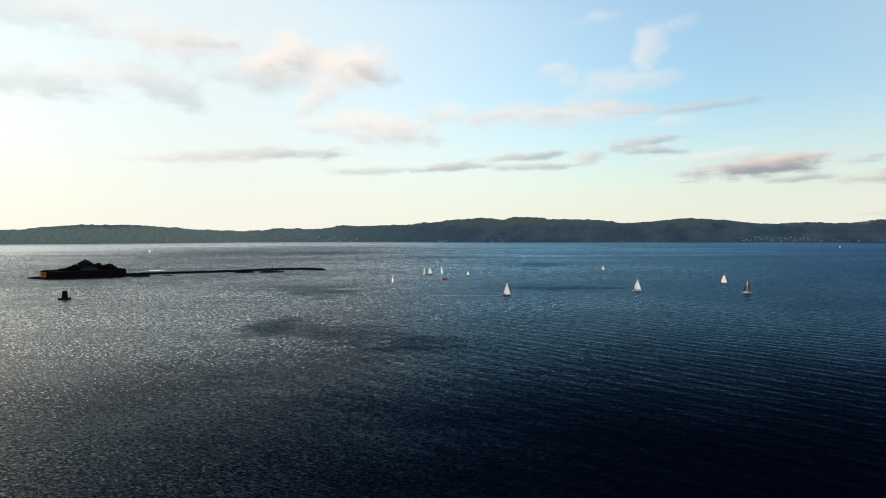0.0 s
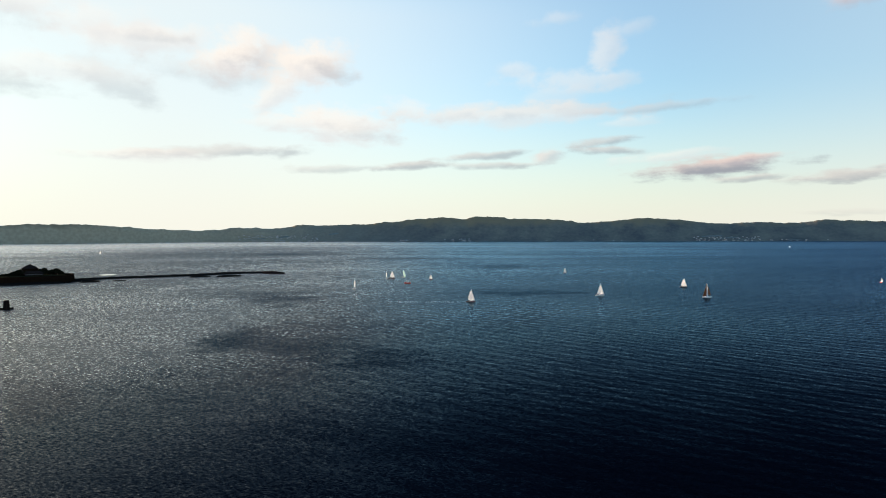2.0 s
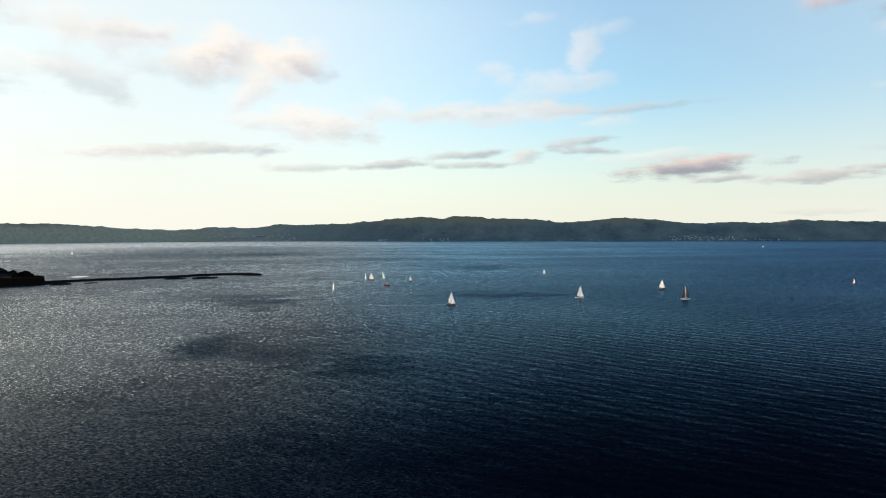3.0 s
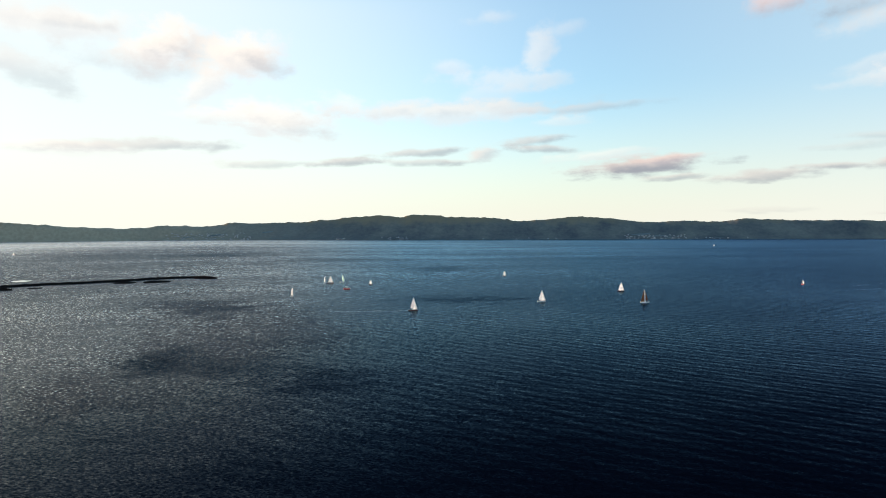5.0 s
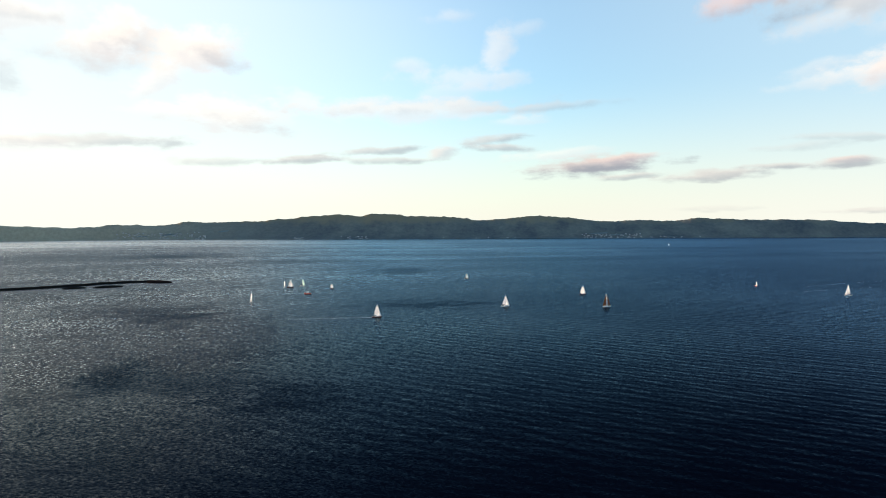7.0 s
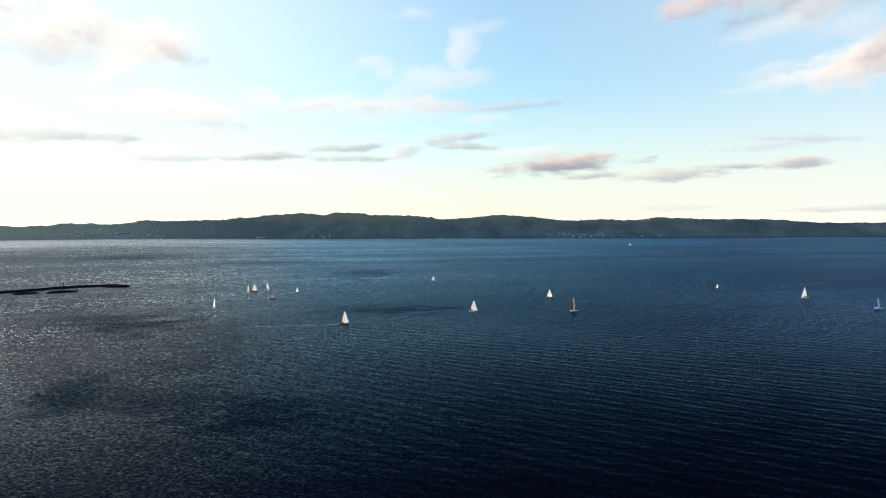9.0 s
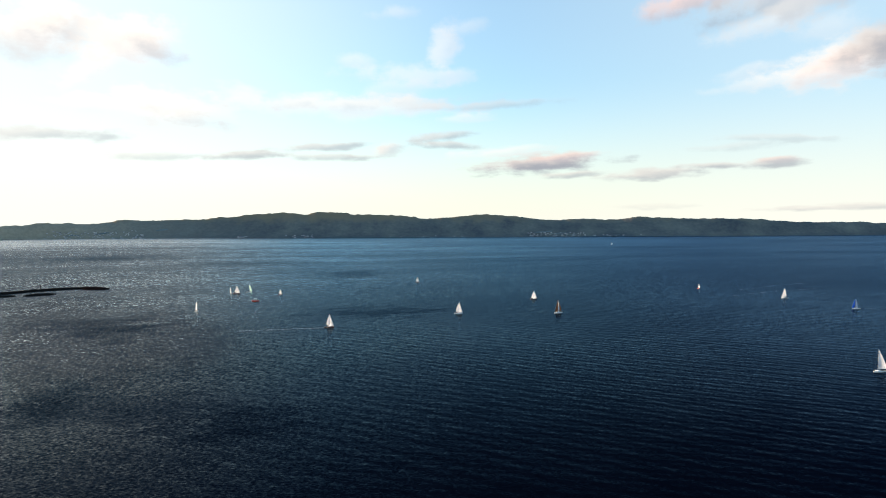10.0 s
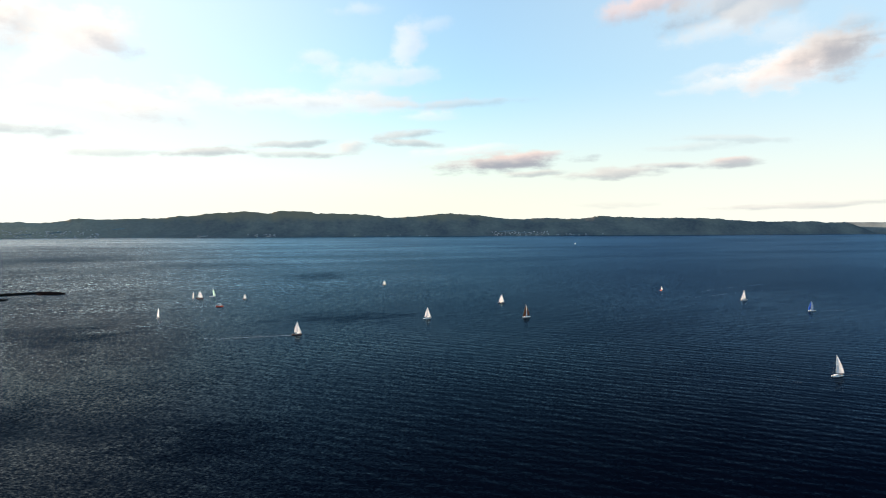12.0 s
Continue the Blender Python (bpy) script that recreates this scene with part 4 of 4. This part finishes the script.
def stone_house(x, y, z, sx, sy, eaves, ridge, name, label, windows, wall_mat=STONE, turn=40.5, roof_round=False):
    house = thing(name, x, y, z, turn, label, "building")
    part("wall", box(bmesh.new(), sx, sy, eaves, None, 0.1), wall_mat, house)
    bm = bmesh.new()
    o = 0.6
    lo = [bm.verts.new((a * (sx / 2 + o), b * (sy / 2 + o), eaves)) for a, b in ((-1, -1), (1, -1), (1, 1), (-1, 1))]
    hip = max(sx / 2 - sy / 2, 0.4) if not roof_round else 0.6
    top = [bm.verts.new((-hip, 0, ridge)), bm.verts.new((hip, 0, ridge))]
    bm.faces.new(lo[::-1])
    bm.faces.new((lo[0], lo[1], top[1], top[0]))
    bm.faces.new((lo[2], lo[3], top[0], top[1]))
    bm.faces.new((lo[1], lo[2], top[1]))
    bm.faces.new((lo[3], lo[0], top[0]))
    roof = part("roof", bm, ROOF, house)
    part("chimney", box(bmesh.new(), 1.0, 1.0, 2.2, pose(hip * 0.5, 0.4, ridge - 1.4), 0.06), STONE, roof)
    for i in range(windows):
        u = (i + 0.5) / windows * sx * 0.9 - sx * 0.45
        w = part("window", box(bmesh.new(), 1.15, 0.14, 1.4, pose(u, -sy / 2 - 0.03, eaves * 0.5), 0.03), PLASTER, house, "white-framed window")
        part("pane", box(bmesh.new(), 0.9, 0.06, 1.15, pose(u, -sy / 2 - 0.11, eaves * 0.5 + 0.12)), GLASS, w)
    part("door", box(bmesh.new(), 1.2, 0.12, 2.1, pose(sx * 0.47 - 1, -sy / 2 - 0.03, 0.02), 0.02), TIMBER, house)
    return house


GROUND = 8.2
p = islet_at(5, -6)
stone_house(p.x, p.y, GROUND - 0.6, 21, 9, 4.2, 7.0, "garrison_house", "long low garrison house with a row of white windows", 9)


def round_keep(x, y):
    keep = thing("round_tower", x, y, GROUND - 1, 0, "squat round stone tower with a shallow conical roof", "tower")
    n = 28
    part("wall", loft([[(r * math.cos(i / n * math.tau), r * math.sin(i / n * math.tau), z) for i in range(n)] for r, z in ((9.0, 0), (8.6, 10.0))]), STONE, keep)
    part("cornice", loft([[(r * math.cos(i / n * math.tau), r * math.sin(i / n * math.tau), z) for i in range(n)] for r, z in ((8.6, 9.5), (9.2, 9.7), (9.2, 10.2))]), STONE, keep)
    part("roof", loft([[(r * math.cos(i / n * math.tau), r * math.sin(i / n * math.tau), z) for i in range(n)] for r, z in ((9.6, 10.2), (5.2, 13.0), (0.8, 15.2), (0.4, 15.8))]), ROOF, keep)
    for i in range(10):
        a = i / 10 * math.tau
        part("window", box(bmesh.new(), 0.2, 1.0, 1.5, pose(8.8 * math.cos(a), 8.8 * math.sin(a), 6.5, 0, 0, math.degrees(a)), 0.03), TINTED, keep)
    return keep


p = islet_at(1, 8)
round_keep(p.x, p.y)


def tree(x, y, z, height, spread, seed, label="broad dark-leaved tree inside the fortress", name="tree"):
    rng = random.Random(seed)
    t = thing(name, x, y, z, rng.uniform(0, 360), label, "tree", "trees of the fortress islet")
    trunk = bmesh.new()
    rod(trunk, (0, 0, -0.4), (0.1, 0, height * 0.5), 0.32, 0.18)
    for i in range(5):
        a = i * 1.26 + rng.uniform(-0.3, 0.3)
        rod(trunk, (0.05, 0, height * rng.uniform(0.25, 0.45)), (spread * 0.6 * math.cos(a), spread * 0.6 * math.sin(a), height * rng.uniform(0.55, 0.8)), 0.14, 0.04, 5)
    part("trunk", trunk, BARK, t)
    verts, faces = [], []
    for _ in range(520):
        a, e, r = rng.uniform(0, math.tau), rng.uniform(-0.5, 1.0), rng.uniform(0.35, 1.0) ** 0.5
        lump = 1 + 0.3 * math.sin(3 * a + seed) * math.cos(2 * e)
        c = Vector((spread * r * lump * math.cos(a) * math.cos(e * 1.4), spread * r * lump * math.sin(a) * math.cos(e * 1.4), height * (0.58 + 0.42 * e * r)))
        m = Euler((rng.uniform(0, 6), rng.uniform(0, 6), rng.uniform(0, 6))).to_matrix()
        s = rng.uniform(0.4, 0.9)
        k = len(verts)
        for q in ((-1, -0.5, 0), (1, -0.5, 0.2), (1, 0.5, 0), (-1, 0.5, 0.2)):
            verts.append(c + m @ (Vector(q) * s))
        faces.append((k, k + 1, k + 2, k + 3))
    me = bpy.data.meshes.new("crown")
    me.from_pydata(verts, [], faces)
    me.materials.append(LEAF)
    crown = new("crown", me)
    crown.parent = t
    return t


rng = random.Random(5)
for lx, ly, h, s in ((-24, 4, 4.5, 3.5), (-18, 8, 6.2, 4.2), (-13, 0, 6.5, 4.2), (-9, 12, 9.0, 4.8), (-12, 16, 8.5, 4.5), (10, 12, 9.5, 4.5), (14, 4, 7.5, 4.0), (17, 14, 10.5, 5.0), (19, 2, 8.0, 4.0),
                     (24, 8, 7.5, 4.2), (29, 4, 9.5, 5.0), (31, 12, 9.0, 4.5), (25, 16, 7.5, 4.5), (-28, 10, 3.8, 3.0), (-4, 18, 9.0, 4.5), (5, 18, 9.5, 4.5), (-5, -1, 7.0, 3.8), (36, 8, 5.0, 3.2), (-20, -6, 4.0, 3.0), (12, -2, 6.0, 3.2)):
    p = islet_at(lx, ly)
    tree(p.x, p.y, GROUND - 1.2, h, s, rng.randint(0, 9999))

# the quay and the landing stage beside the fortress
p = islet_at(64, -40)
quay = thing("quay", p.x, p.y, 0, 40.5, "low dark timber landing stage beside the fortress wall", "quay")
part("planking", box(bmesh.new(), 22, 5.0, 1.5, pose(0, 0, 0.25), 0.08), TARRED, quay)
for u in range(7):
    for s in (-1, 1):
        part("pile", rod(bmesh.new(), (-9.9 + u * 3.3, s * 2.3, -2), (-9.9 + u * 3.3, s * 2.3, 1.9), 0.25), TARRED, quay)
for u in (-9, 9):
    part("bollard", rod(bmesh.new(), (u, -2, 1.7), (u, -2, 2.3), 0.2, 0.28), STEEL, quay)


# ---- the breakwater and skerries ----
def mole(points, half, top, name, label, mat, seed):
    """A rubble bank that follows a curve, with broken stone along both flanks."""
    pts = [Vector(q) for q in points]
    rings = []
    n = 10 * (len(pts) - 1)
    for i in range(n + 1):
        u = i / n * (len(pts) - 1)
        k = min(int(u), len(pts) - 2)
        f = u - k
        p0, p1, p2, p3 = pts[max(k - 1, 0)], pts[k], pts[k + 1], pts[min(k + 2, len(pts) - 1)]
        c = 0.5 * ((2 * p1) + (p2 - p0) * f + (2 * p0 - 5 * p1 + 4 * p2 - p3) * f * f + (3 * p1 - p0 - 3 * p2 + p3) * f ** 3)
        d = (p2 - p1).normalized()
        side = Vector((-d.y, d.x))
        taper = min(1, (n - i) / 8 + 0.15)
        ring = []
        for s, z in ((-1.7, -1.5), (-1.25, 0.25), (-0.8, 0.8), (-0.3, 1), (0.3, 1), (0.8, 0.8), (1.25, 0.25), (1.7, -1.5)):
            j = 1 + 0.3 * noise.fractal(Vector((i * 0.7, s * 3, seed)), 1, 2, 3)
            ring.append((c.x + side.x * half * s * j * taper, c.y + side.y * half * s * j * taper, (top * z * j * (0.5 + 0.5 * taper)) if z > 0 else z))
        rings.append(ring)
    ob = part(name, loft(rings), mat)
    return tagged(ob, label, "breakwater", kind="structure")


MOLE = [(-604, 750), (-588, 774), (-554, 814), (-521, 838), (-479, 876), (-448, 916), (-407, 939), (-374, 935)]
mole(MOLE, 3.6, 2.7, "breakwater", "long low curved breakwater of dark rubble stone", ROCK, 2.0)
rock_mound("breakwater_head", -384, 931, 17, 9, 3.4, RED_ROCK, "reddish rock at the outer end of the breakwater", turn=-8, seed=4.0)
rock_mound("skerry", -457, 849, 14, 5, 2.2, ROCK, "small low dark skerry beside the breakwater", turn=35, seed=7.0)
rock_mound("skerry", -422, 862, 16, 6, 2.6, ROCK, "low dark skerry beside the breakwater", turn=30, seed=9.0)
c = islet_at(56, -10)
rock_mound("shore_rock", c.x, c.y, 18, 14, 2.4, ROCK, "low dark rocks between the fortress and the breakwater", turn=40, seed=13.0)
rock_mound("skerry", -528, 774, 8, 3, 1.2, ROCK, "flat dark skerry near the landing stage", turn=35, seed=11.0)

beacon = thing("beacon", -446, 917, 1.9, 0, "slender dark navigation mark on the breakwater", "beacon")
part("plinth", loft([[(r * math.cos(i / 10 * math.tau), r * math.sin(i / 10 * math.tau), z) for i in range(10)] for r, z in ((1.1, 0), (0.9, 1.2))]), STONE, beacon)
part("post", rod(bmesh.new(), (0, 0, 1.2), (0, 0, 5.6), 0.5, 0.36), TARRED, beacon)
part("topmark", rod(bmesh.new(), (0, 0, 5.6), (0, 0, 6.8), 0.95, 0.4), TARRED, beacon)

# sheltered pool behind the root of the breakwater
bm = bmesh.new()
bm.faces.new([bm.verts.new((11 * math.cos(i / 40 * math.tau) * (1 + 0.2 * math.sin(3 * i / 40 * math.tau)), 16 * math.sin(i / 40 * math.tau) * (1 + 0.15 * math.sin(5 * i / 40 * math.tau)), 0)) for i in range(40)])
pool = part("sheltered_water", bm, CALM)
pool.matrix_world = pose(-622, 884, 0.03, 0, 0, 35)
tagged(pool, "smooth bright water in the lee of the breakwater", "water", kind="structure")


def foam_streak(points, width, seed):
    """A broken ribbon of thin foam left on the surface."""
    pts = [Vector(q) for q in points]
    bm = bmesh.new()
    for a, b in zip(pts, pts[1:]):
        n = max(int((b - a).length / 3), 2)
        d = (b - a).normalized()
        side = Vector((-d.y, d.x))
        for i in range(n):
            if noise.noise(Vector((i * 0.6, seed, a.x))) < -0.05:
                continue
            c, e = a.lerp(b, i / n), a.lerp(b, (i + 0.85) / n)
            w0, w1 = (width * (0.4 + 0.6 * abs(noise.noise(Vector((i * 0.9 + k, seed * 3, 2))))) for k in (0, 1))
            sway = side * noise.noise(Vector((i * 0.4, seed, 5))) * 1.2
            bm.faces.new([bm.verts.new((q.x + sway.x, q.y + sway.y, 0.03)) for q in (c - side * w0, e - side * w1, e + side * w1, c + side * w0)])
    bmesh.ops.recalc_face_normals(bm, faces=bm.faces)
    for f in bm.faces:
        if f.normal.z < 0:
            f.normal_flip()
    return tagged(part("foam_streak", bm, FOAM), "thin broken streak of pale foam on the dark water", "foam", kind="stuff")


foam_streak([(-103, 571), (-75, 566)], 0.35, 1.0)
foam_streak([(224, 364), (243, 350)], 0.14, 3.0)
foam_streak([(455, 800), (530, 842), (615, 877)], 0.5, 4.0)
foam_streak([(395, 730), (470, 768), (560, 800)], 0.4, 6.0)
